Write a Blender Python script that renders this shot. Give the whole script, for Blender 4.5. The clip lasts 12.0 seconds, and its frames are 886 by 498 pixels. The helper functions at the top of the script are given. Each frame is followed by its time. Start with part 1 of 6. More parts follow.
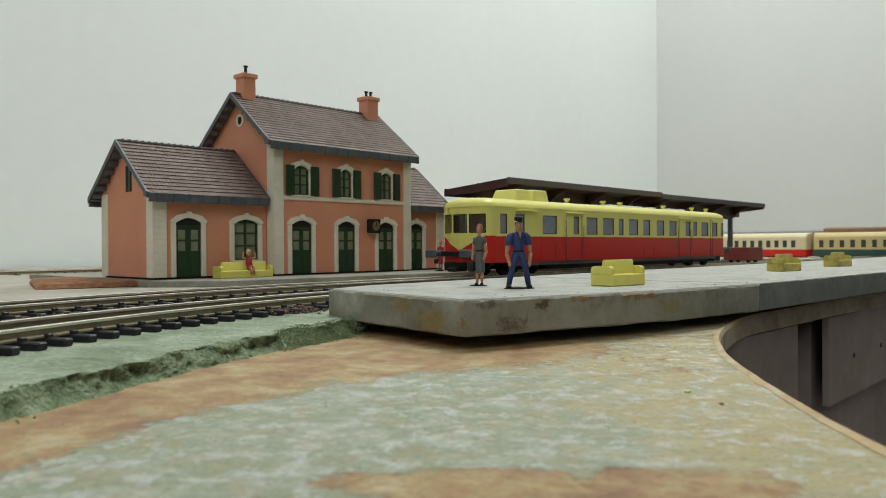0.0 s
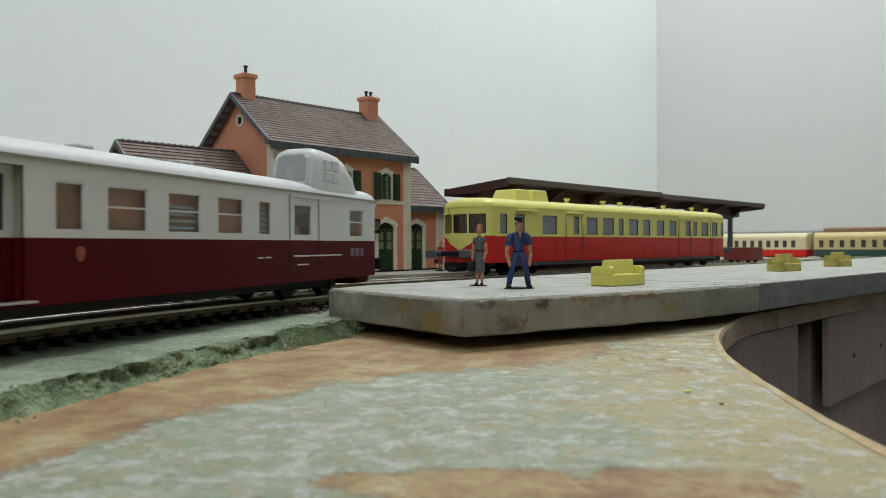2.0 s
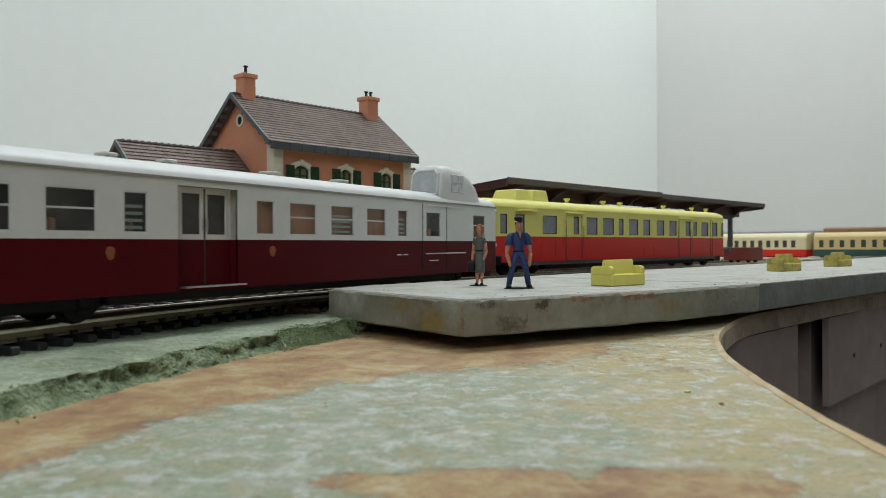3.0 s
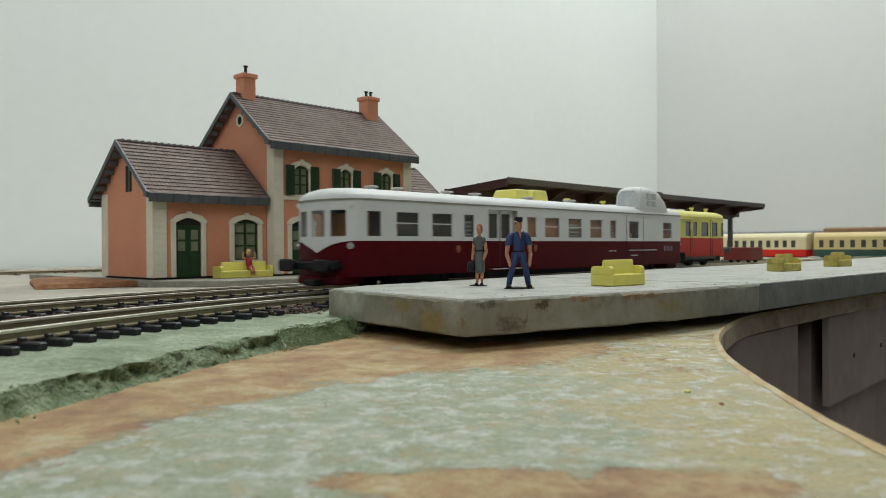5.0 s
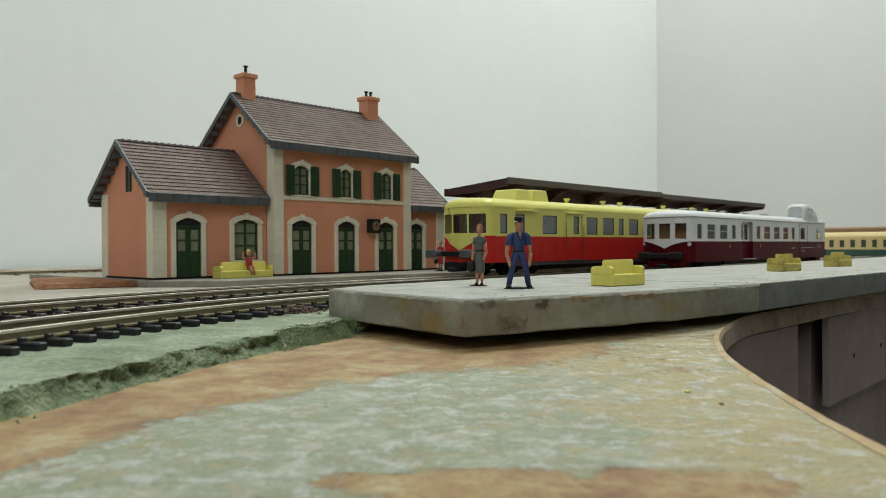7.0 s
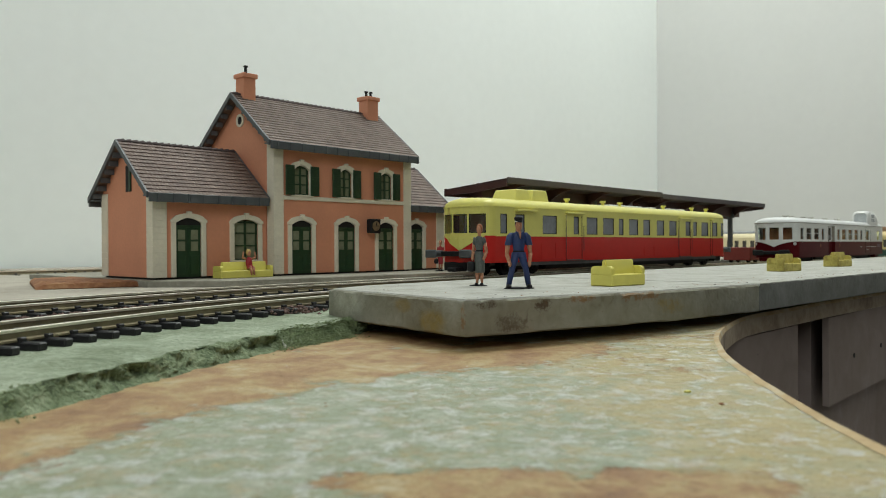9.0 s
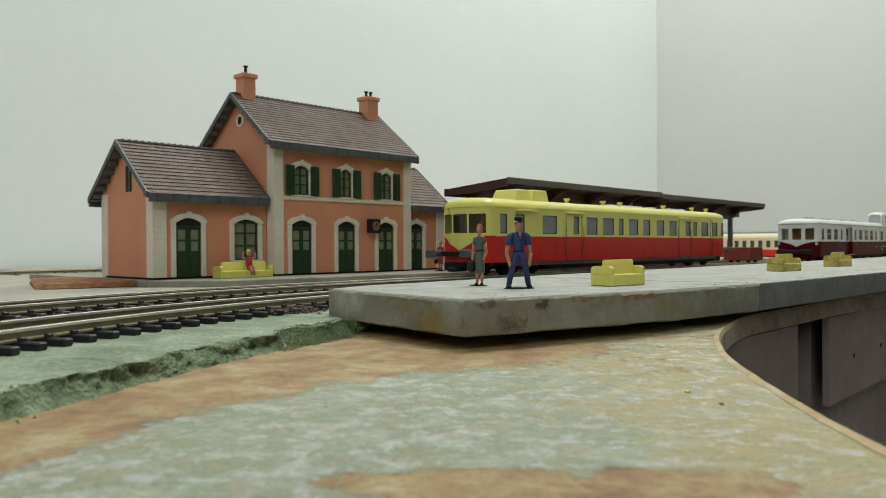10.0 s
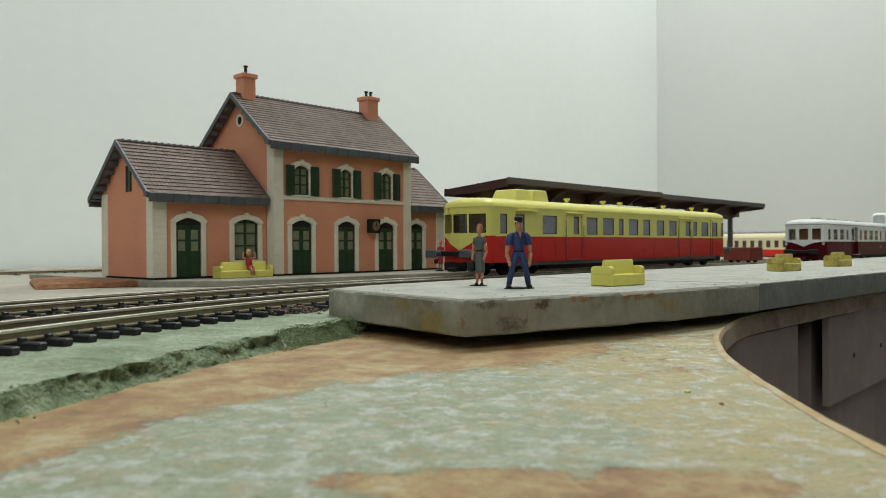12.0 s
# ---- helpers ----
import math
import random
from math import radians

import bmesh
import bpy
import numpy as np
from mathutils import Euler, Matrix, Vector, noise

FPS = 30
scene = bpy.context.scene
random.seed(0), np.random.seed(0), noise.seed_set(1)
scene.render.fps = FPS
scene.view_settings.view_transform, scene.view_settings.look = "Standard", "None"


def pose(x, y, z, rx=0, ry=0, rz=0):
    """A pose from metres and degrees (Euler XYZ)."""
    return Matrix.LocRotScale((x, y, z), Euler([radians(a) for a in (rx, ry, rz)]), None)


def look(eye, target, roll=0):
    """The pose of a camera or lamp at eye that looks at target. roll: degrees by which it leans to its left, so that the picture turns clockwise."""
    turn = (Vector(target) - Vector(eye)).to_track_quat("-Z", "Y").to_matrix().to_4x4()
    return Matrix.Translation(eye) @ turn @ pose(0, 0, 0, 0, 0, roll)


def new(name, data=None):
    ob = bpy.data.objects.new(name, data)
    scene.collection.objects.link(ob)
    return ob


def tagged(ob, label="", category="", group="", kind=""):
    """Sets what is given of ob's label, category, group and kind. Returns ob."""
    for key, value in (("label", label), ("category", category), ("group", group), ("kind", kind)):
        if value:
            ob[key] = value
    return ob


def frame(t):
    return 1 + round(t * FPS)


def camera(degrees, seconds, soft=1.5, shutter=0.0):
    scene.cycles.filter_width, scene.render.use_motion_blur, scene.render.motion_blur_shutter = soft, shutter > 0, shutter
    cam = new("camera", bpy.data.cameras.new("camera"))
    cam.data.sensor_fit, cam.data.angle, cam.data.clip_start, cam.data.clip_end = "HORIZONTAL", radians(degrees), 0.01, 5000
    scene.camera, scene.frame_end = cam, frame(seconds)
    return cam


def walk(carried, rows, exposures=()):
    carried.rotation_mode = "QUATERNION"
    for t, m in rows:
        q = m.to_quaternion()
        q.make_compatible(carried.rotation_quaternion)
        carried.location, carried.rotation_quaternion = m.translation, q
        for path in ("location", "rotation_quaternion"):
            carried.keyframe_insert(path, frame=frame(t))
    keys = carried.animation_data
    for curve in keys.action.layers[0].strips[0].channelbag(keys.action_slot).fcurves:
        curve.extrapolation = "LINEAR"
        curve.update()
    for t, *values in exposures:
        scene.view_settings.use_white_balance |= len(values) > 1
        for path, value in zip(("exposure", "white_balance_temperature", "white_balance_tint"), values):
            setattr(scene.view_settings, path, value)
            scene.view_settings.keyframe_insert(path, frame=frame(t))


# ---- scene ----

# ---------- camera ----------
cam = camera(59.934, 12.0, soft=0.6, shutter=0.3)
cam.data.dof.use_dof, cam.data.dof.focus_distance, cam.data.dof.aperture_fstop = True, 0.27, 50
EYE = Vector((0, 0, 0.025))
AIM = EYE + Vector((0, 1, -math.tan(radians(0.2327))))
walk(cam, [(0, look(EYE, AIM, -0.307)), (12, look(EYE, AIM, -0.307))], [(0, -0.12, 6350, 11), (0.8, -0.12, 6300, 11), (1.6, -0.13, 6200, 12), (2.5, -0.14, 6100, 13), (4, -0.13, 6200, 12), (6, -0.13, 6350, 10), (9, -0.12, 6400, 9), (12, -0.12, 6400, 9)])

# ---------- plan: the main line is straight at 47 degrees, then an arc of 374 mm ----------
X0, Y0, HEAD, RADIUS = -0.0093, 0.3099, radians(47.02), 0.3741
RAIL_Z, FOAM_Z, SLAB_Z, HALL_Z = 0.0086, 0.0043, 0.0120, 0.0088
LINE = Matrix.Translation((X0, Y0, 0)) @ Matrix.Rotation(HEAD, 4, "Z")   # local x along the line, y to its left
UC, US = math.cos(HEAD), math.sin(HEAD)


def line(s, off=0.0):
    """Centre of the line at arc length s, off metres to its left: x, y, heading."""
    if s >= 0:
        h, x, y = HEAD, X0 + s * UC, Y0 + s * US
    else:
        h = HEAD - s / RADIUS
        x, y = X0 + RADIUS * (US - math.sin(h)), Y0 + RADIUS * (math.cos(h) - UC)
    return x - off * math.sin(h), y + off * math.cos(h), h


# ---------- light ----------
world = bpy.data.worlds.new("room_world")
scene.world = world
world.use_nodes = True
world.node_tree.nodes["Background"].inputs[0].default_value = (0.8, 0.9, 0.85, 1)
world.node_tree.nodes["Background"].inputs[1].default_value = 0.09


def area_lamp(name, m, sx, sy, watts, colour):
    d = bpy.data.lights.new(name, "AREA")
    d.shape, d.size, d.size_y, d.energy, d.color = "RECTANGLE", sx, sy, watts, colour
    ob = new(name, d)
    ob.matrix_world = m
    return ob


# Assumed overhead lamp, unseen; placed to suit the brightness of the walls.
area_lamp("overhead_light", LINE @ pose(0.62, 0.14, 1.56), 1.2, 0.30, 21, (0.97, 1.0, 0.95))
# Added fill from behind the camera; it stands for no known window.
area_lamp("front_fill_light", look((-0.15, -1.35, 1.0), (0.1, 0.6, 0.0)), 0.9, 0.8, 10.5, (0.95, 0.99, 1.0))

# ---------- materials ----------
def material(name, colour, rough=0.6, metal=0.0, vary=0.15, scale=60.0, fine=400.0, bump=0.15, spec=0.5, coat=0.0, depth=0.0005):
    m = bpy.data.materials.new(name)
    m.use_nodes = True
    n, l = m.node_tree.nodes, m.node_tree.links
    b = n["Principled BSDF"]
    b.inputs["Roughness"].default_value, b.inputs["Metallic"].default_value = rough, metal
    b.inputs["Specular IOR Level"].default_value, b.inputs["Coat Weight"].default_value = spec, coat
    co = n.new("ShaderNodeTexCoord")
    big, small = n.new("ShaderNodeTexNoise"), n.new("ShaderNodeTexNoise")
    for t, s, dd in ((big, scale, 4), (small, fine, 3)):
        t.inputs["Scale"].default_value, t.inputs["Detail"].default_value = s, dd
        l.new(co.outputs["Object"], t.inputs["Vector"])
    mx = n.new("ShaderNodeMix")
    mx.data_type = "FLOAT"
    mx.inputs[0].default_value = 0.4
    l.new(big.outputs["Fac"], mx.inputs[2])
    l.new(small.outputs["Fac"], mx.inputs[3])
    r = n.new("ShaderNodeValToRGB")
    c = Vector(colour[:3])
    r.color_ramp.elements[0].position, r.color_ramp.elements[1].position = 0.3, 0.7
    r.color_ramp.elements[0].color = (*(c * (1 - vary)), 1)
    r.color_ramp.elements[1].color = (*(c * (1 + vary * 0.8)), 1)
    l.new(mx.outputs[0], r.inputs["Fac"])
    l.new(r.outputs["Color"], b.inputs["Base Color"])
    if bump:
        bp = n.new("ShaderNodeBump")
        bp.inputs["Strength"].default_value, bp.inputs["Distance"].default_value = bump, depth
        l.new(small.outputs["Fac"], bp.inputs["Height"])
        l.new(bp.outputs["Normal"], b.inputs["Normal"])
    return m


def glass(name, tint=(0.9, 0.95, 0.95)):
    m = bpy.data.materials.new(name)
    m.use_nodes = True
    n, l = m.node_tree.nodes, m.node_tree.links
    n.remove(n["Principled BSDF"])
    t, g, f, x, k = (n.new("ShaderNode" + k) for k in ("BsdfTransparent", "BsdfGlossy", "LayerWeight", "MixShader", "Math"))
    t.inputs[0].default_value = (*tint, 1)
    g.inputs["Roughness"].default_value = 0.05
    f.inputs["Blend"].default_value = 0.22
    k.operation = "MULTIPLY_ADD"
    k.inputs[1].default_value, k.inputs[2].default_value = 0.20, 0.015
    l.new(f.outputs["Facing"], k.inputs[0])
    l.new(k.outputs[0], x.inputs[0])
    l.new(t.outputs[0], x.inputs[1])
    l.new(g.outputs[0], x.inputs[2])
    l.new(x.outputs[0], n["Material Output"].inputs[0])
    return m


def ramp_material(name, stops, scale=30.0, fine=220.0, rough=0.8, bump=0.4, blend=0.35, distortion=0.6, depth=0.001):
    """Patchy surface: a noise walks through several colours."""
    m = material(name, (0.5, 0.5, 0.5), rough=rough, scale=scale, fine=fine, bump=bump, depth=depth)
    n = m.node_tree.nodes
    r = next(k for k in n if k.type == "VALTORGB")
    while len(r.color_ramp.elements) > 1:
        r.color_ramp.elements.remove(r.color_ramp.elements[-1])
    r.color_ramp.elements[0].position, r.color_ramp.elements[0].color = stops[0][0], (*stops[0][1], 1)
    for p, c in stops[1:]:
        r.color_ramp.elements.new(p).color = (*c, 1)
    next(k for k in n if k.type == "MIX").inputs[0].default_value = blend
    for k in n:
        if k.type == "TEX_NOISE":
            k.inputs["Distortion"].default_value = distortion
    return m


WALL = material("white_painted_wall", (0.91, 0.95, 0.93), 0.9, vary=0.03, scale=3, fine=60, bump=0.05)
# Same wall made greyer: the weaker light on the far side is in its colour.
WALL_FAR = material("far_wall_shaded", (0.645, 0.65, 0.63), 0.9, vary=0.03, scale=3, fine=60, bump=0.05)
# Unseen walls, coloured dark to cut reflections and bounced fill.
WALL_UNSEEN = material("unseen_dark_wall", (0.26, 0.235, 0.20), 0.9, vary=0.05, scale=3, fine=60, bump=0.05)
CEIL = material("ceiling_paint", (0.85, 0.85, 0.83), 0.9, vary=0.03, scale=3, fine=60, bump=0)
FLOOR = material("floor_vinyl", (0.16, 0.15, 0.14), 0.6, scale=8)
BOARD = ramp_material("painted_baseboard", [(0.30, (0.34, 0.17, 0.085)), (0.42, (0.46, 0.27, 0.13)), (0.47, (0.40, 0.36, 0.24)), (0.52, (0.34, 0.38, 0.29)), (0.62, (0.42, 0.46, 0.37)), (0.72, (0.55, 0.58, 0.50))], scale=14, fine=120, rough=0.5)


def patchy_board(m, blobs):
    """Bare ochre wood shows where paint is missing: broad worn areas with ragged rims."""
    n, l = m.node_tree.nodes, m.node_tree.links
    geo = n.new("ShaderNodeNewGeometry")
    total = None
    for x, y, sx, sy, turn, gain in blobs:
        mp = n.new("ShaderNodeMapping")
        mp.vector_type = "TEXTURE"
        mp.inputs["Location"].default_value, mp.inputs["Scale"].default_value = (x, y, 0), (sx, sy, 1)
        mp.inputs["Rotation"].default_value = (0, 0, radians(turn))
        ln = n.new("ShaderNodeVectorMath")
        ln.operation = "LENGTH"
        mr = n.new("ShaderNodeMapRange")
        mr.inputs["From Min"].default_value, mr.inputs["From Max"].default_value = 0.5, 1.4
        mr.inputs["To Min"].default_value, mr.inputs["To Max"].default_value = gain, 0.0
        l.new(geo.outputs["Position"], mp.inputs["Vector"])
        l.new(mp.outputs[0], ln.inputs[0])
        l.new(ln.outputs["Value"], mr.inputs["Value"])
        if total:
            ad = n.new("ShaderNodeMath")
            ad.operation = "MAXIMUM"
            l.new(total, ad.inputs[0])
            l.new(mr.outputs[0], ad.inputs[1])
            total = ad.outputs[0]
        else:
            total = mr.outputs[0]

    def tex(scale, detail, rough=0.6, dist=0.3):
        t = n.new("ShaderNodeTexNoise")
        t.inputs["Scale"].default_value, t.inputs["Detail"].default_value = scale, detail
        t.inputs["Roughness"].default_value, t.inputs["Distortion"].default_value = rough, dist
        l.new(geo.outputs["Position"], t.inputs["Vector"])
        return t.outputs["Fac"]

    def ramp(fac, stops):
        r = n.new("ShaderNodeValToRGB")
        r.color_ramp.elements[0].position, r.color_ramp.elements[0].color = stops[0][0], (*stops[0][1], 1)
        r.color_ramp.elements[1].position, r.color_ramp.elements[1].color = stops[1][0], (*stops[1][1], 1)
        for p, c in stops[2:]:
            r.color_ramp.elements.new(p).color = (*c, 1)
        l.new(fac, r.inputs["Fac"])
        return r.outputs["Color"]

    def mixc(fac, a, c):
        x = n.new("ShaderNodeMix")
        x.data_type = "RGBA"
        l.new(fac, x.inputs[0])
        l.new(a, x.inputs[6])
        l.new(c, x.inputs[7])
        return x.outputs[2]

    def maths(op, a, b):
        x = n.new("ShaderNodeMath")
        x.operation = op
        for i, v in enumerate((a, b)):
            if isinstance(v, float):
                x.inputs[i].default_value = v
            else:
                l.new(v, x.inputs[i])
        return x.outputs[0]
    sep = n.new("ShaderNodeSeparateXYZ")
    l.new(geo.outputs["Position"], sep.inputs[0])
    pos_x = maths("MINIMUM", maths("MAXIMUM", sep.outputs["X"], -0.04), 0.035)
    ragged = maths("ADD", total, maths("MULTIPLY", maths("SUBTRACT", tex(60, 9, 0.72), 0.5), 2.3))
    ragged = maths("ADD", ragged, maths("MULTIPLY", maths("SUBTRACT", tex(330, 8, 0.7), 0.5), 1.1))
    mott = ramp(tex(170, 9, 0.78), [(0.50, (0, 0, 0)), (0.66, (0.55, 0.55, 0.55))])
    bare = ramp(ragged, [(0.40, (0, 0, 0)), (0.47, (0.62, 0.62, 0.62)), (0.60, (1, 1, 1))])
    wood = ramp(tex(85, 10, 0.72), [(0.30, (0.26, 0.13, 0.068)), (0.40, (0.375, 0.21, 0.10)), (0.48, (0.455, 0.285, 0.135)), (0.56, (0.53, 0.39, 0.185)), (0.68, (0.64, 0.56, 0.38))])
    paint = ramp(tex(95, 10, 0.76), [(0.30, (0.50, 0.39, 0.18)), (0.38, (0.40, 0.40, 0.25)), (0.46, (0.35, 0.405, 0.28)), (0.56, (0.45, 0.495, 0.385)), (0.66, (0.70, 0.72, 0.64))])
    stain = ramp(maths("ADD", maths("MULTIPLY", tex(75, 10, 0.78), 1.0), maths("MULTIPLY", maths("ADD", maths("MULTIPLY", pos_x, 5.5), 0.0), 1.0)), [(0.58, (0, 0, 0)), (0.64, (0.45, 0.45, 0.45)), (0.76, (0.80, 0.80, 0.80))])
    ochre = n.new("ShaderNodeRGB")
    ochre.outputs[0].default_value = (0.56, 0.44, 0.19, 1)
    paint = mixc(stain, paint, ochre.outputs[0])
    chalk = ramp(tex(210, 10, 0.74, 0.2), [(0.52, (0, 0, 0)), (0.57, (0.55, 0.55, 0.55)), (0.68, (0.95, 0.95, 0.95))])
    white = n.new("ShaderNodeRGB")
    white.outputs[0].default_value = (0.68, 0.71, 0.70, 1)
    dirt = ramp(tex(620, 9, 0.85, 0.0), [(0.31, (0.16, 0.11, 0.07)), (0.375, (0.68, 0.64, 0.56)), (0.47, (0.96, 0.95, 0.94)), (0.60, (1, 1, 1))])
    col = mixc(bare, mixc(mott, mixc(chalk, paint, white.outputs[0]), wood), wood)
    mul = n.new("ShaderNodeMix")
    mul.data_type, mul.blend_type = "RGBA", "MULTIPLY"
    mul.inputs[0].default_value = 1.0
    l.new(col, mul.inputs[6])
    l.new(dirt, mul.inputs[7])
    grain = n.new("ShaderNodeMix")
    grain.data_type, grain.blend_type = "RGBA", "MULTIPLY"
    grain.inputs[0].default_value = 1.0
    l.new(mul.outputs[2], grain.inputs[6])
    l.new(ramp(tex(1100, 7, 0.85, 0.0), [(0.36, (0.62, 0.58, 0.52)), (0.47, (0.94, 0.93, 0.91)), (0.56, (1, 1, 1))]), grain.inputs[7])
    b = n["Principled BSDF"]
    l.new(grain.outputs[2], b.inputs["Base Color"])
    bp = n["Bump"]
    l.new(maths("ADD", maths("MULTIPLY", tex(500, 8, 0.75), 1.0), maths("MULTIPLY", bare, -0.35)), bp.inputs["Height"])
    bp.inputs["Strength"].default_value, bp.inputs["Distance"].default_value = 0.8, 0.0009


patchy_board(BOARD, [(-0.060, 0.100, 0.015, 0.055, -12, 1.0), (-0.046, 0.138, 0.020, 0.036, -30, 1.0), (-0.024, 0.166, 0.030, 0.026, 25, 1.0), (0.008, 0.178, 0.036, 0.021, 15, 0.95),
                     (-0.022, 0.204, 0.034, 0.020, 0, 1.0), (0.036, 0.196, 0.036, 0.026, 40, 0.36), (0.078, 0.232, 0.022, 0.05, -35, 0.30), (0.003, 0.0805, 0.016, 0.0065, 0, 0.95), (0.022, 0.0790, 0.014, 0.0075, 0, 0.85), (0.040, 0.165, 0.022, 0.03, 10, 0.28)])
PLY = ramp_material("plywood_edge", [(0.3, (0.36, 0.24, 0.11)), (0.5, (0.47, 0.35, 0.19)), (0.7, (0.52, 0.47, 0.34))], scale=90)
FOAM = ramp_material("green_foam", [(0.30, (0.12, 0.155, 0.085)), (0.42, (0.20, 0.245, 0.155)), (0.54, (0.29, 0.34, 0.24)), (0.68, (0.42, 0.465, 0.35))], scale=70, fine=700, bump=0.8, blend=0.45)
# Torn foam's green, taken darker to carry the shade of the steep side.
FOAM_EDGE = ramp_material("torn_foam_shaded", [(0.34, (0.04, 0.06, 0.024)), (0.44, (0.115, 0.16, 0.075)), (0.54, (0.195, 0.25, 0.135)), (0.68, (0.33, 0.385, 0.245))], scale=200, fine=1100, bump=1.0, blend=0.45)
# Upright face toned below the rim's PLY; the difference paints its shade.
SAWNEDGE = ramp_material("shaded_sawn_edge", [(0.3, (0.20, 0.15, 0.11)), (0.5, (0.38, 0.30, 0.21)), (0.72, (0.52, 0.45, 0.34))], scale=50, fine=300)
SANDY = ramp_material("sandy_cover", [(0.3, (0.17, 0.14, 0.06)), (0.6, (0.30, 0.26, 0.13))], scale=90, fine=500)
GROUND = ramp_material("cream_ground", [(0.3, (0.29, 0.26, 0.21)), (0.6, (0.43, 0.40, 0.33))], scale=20, fine=300)
MOSS = ramp_material("scatter_moss", [(0.3, (0.075, 0.11, 0.04)), (0.6, (0.26, 0.33, 0.17))], scale=200, fine=900)
# Slab sides: concrete lowered in tone, so their shade is partly painted.
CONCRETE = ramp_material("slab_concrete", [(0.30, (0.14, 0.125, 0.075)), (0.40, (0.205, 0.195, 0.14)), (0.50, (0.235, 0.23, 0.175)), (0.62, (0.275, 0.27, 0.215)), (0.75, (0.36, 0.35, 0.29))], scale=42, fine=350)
# Second slab: its own darker grey, lowered further for the shaded front.
CONCRETE_SHADED = ramp_material("dark_shaded_concrete", [(0.30, (0.10, 0.095, 0.07)), (0.45, (0.15, 0.155, 0.135)), (0.7, (0.22, 0.225, 0.205))], scale=42, fine=350)


def stained(m, blobs):
    """Stains with a shape of their own, in the slab's own space: centre, half sizes, colour, strength."""
    n, l = m.node_tree.nodes, m.node_tree.links
    co, bsdf = n["Texture Coordinate"], n["Principled BSDF"]
    col = next(k for k in n if k.type == "VALTORGB").outputs["Color"]
    rag = n.new("ShaderNodeTexNoise")
    rag.inputs["Scale"].default_value, rag.inputs["Detail"].default_value, rag.inputs["Roughness"].default_value = 420, 9, 0.8
    l.new(co.outputs["Object"], rag.inputs["Vector"])
    for (x, y, z), (sx, sy, sz), colour, gain, break_up in blobs:
        mp, ln, mr, ad, cl, mx = (n.new("ShaderNode" + k) for k in ("Mapping", "VectorMath", "MapRange", "Math", "MapRange", "Mix"))
        mp.vector_type, ln.operation, ad.operation, mx.data_type = "TEXTURE", "LENGTH", "MULTIPLY_ADD", "RGBA"
        mp.inputs["Location"].default_value, mp.inputs["Scale"].default_value = (x, y, z), (sx, sy, sz)
        mr.inputs["From Min"].default_value, mr.inputs["From Max"].default_value = 1.3, 0.4
        ad.inputs[1].default_value = break_up * 2.6
        cl.inputs["From Min"].default_value, cl.inputs["From Max"].default_value = 0.62 + break_up * 1.3, 1.15 + break_up * 1.3
        cl.inputs["To Max"].default_value = gain
        mx.inputs[7].default_value = (*colour, 1)
        l.new(co.outputs["Object"], mp.inputs["Vector"])
        l.new(mp.outputs[0], ln.inputs[0])
        l.new(ln.outputs["Value"], mr.inputs["Value"])
        l.new(rag.outputs["Fac"], ad.inputs[0])
        l.new(mr.outputs[0], ad.inputs[2])
        l.new(ad.outputs[0], cl.inputs["Value"])
        l.new(cl.outputs[0], mx.inputs[0])
        l.new(col, mx.inputs[6])
        col = mx.outputs[2]
    l.new(col, bsdf.inputs["Base Color"])


OCHRE_STAIN, DARK_STAIN, PALE_STAIN, RUST_STAIN = (0.24, 0.17, 0.035), (0.075, 0.05, 0.028), (0.42, 0.41, 0.33), (0.20, 0.10, 0.03)
SLAB_STAINS = [((-0.080, -0.046, 0.009), (0.02, 0.013, 0.007), PALE_STAIN, 0.75, 0.5), ((-0.083, -0.086, 0.0060), (0.02, 0.0085, 0.0050), OCHRE_STAIN, 0.95, 0.35), ((-0.083, -0.0735, 0.0095), (0.02, 0.006, 0.0030), OCHRE_STAIN, 0.7, 0.4),
               ((-0.0849, -0.0980, 0.0085), (0.0011, 0.0012, 0.0050), RUST_STAIN, 0.9, 1.3), ((-0.072, -0.102, 0.0058), (0.0075, 0.02, 0.0036), DARK_STAIN, 0.7, 1.5), ((-0.079, -0.100, 0.0108), (0.0040, 0.02, 0.0014), DARK_STAIN, 0.95, 1.4),
               ((-0.063, -0.105, 0.0100), (0.0035, 0.02, 0.0026), DARK_STAIN, 0.95, 1.6), ((-0.050, -0.109, 0.0112), (0.0060, 0.02, 0.0012), RUST_STAIN, 0.9, 1.6), ((-0.030, -0.114, 0.0110), (0.0110, 0.02, 0.0016), RUST_STAIN, 0.8, 1.9), ((-0.018, -0.117, 0.0080), (0.0100, 0.02, 0.0030), OCHRE_STAIN, 0.5, 1.6)]
stained(CONCRETE, SLAB_STAINS)
PLATFORM_GREY = ramp_material("station_platform_grey", [(0.3, (0.19, 0.175, 0.13)), (0.5, (0.26, 0.25, 0.20)), (0.7, (0.36, 0.345, 0.28))], scale=60, fine=400)
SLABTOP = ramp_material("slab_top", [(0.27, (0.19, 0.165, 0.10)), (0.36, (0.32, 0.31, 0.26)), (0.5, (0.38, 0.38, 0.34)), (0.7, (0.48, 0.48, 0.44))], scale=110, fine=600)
STEEL = material("rail_steel", (0.84, 0.80, 0.68), 0.33, 0.8, vary=0.2, scale=80)
RUST = material("rail_side", (0.24, 0.205, 0.12), 0.55, 0.3, vary=0.3, scale=150)
SLEEPER = material("sleeper_plastic", (0.012, 0.012, 0.014), 0.45, vary=0.3, scale=200)
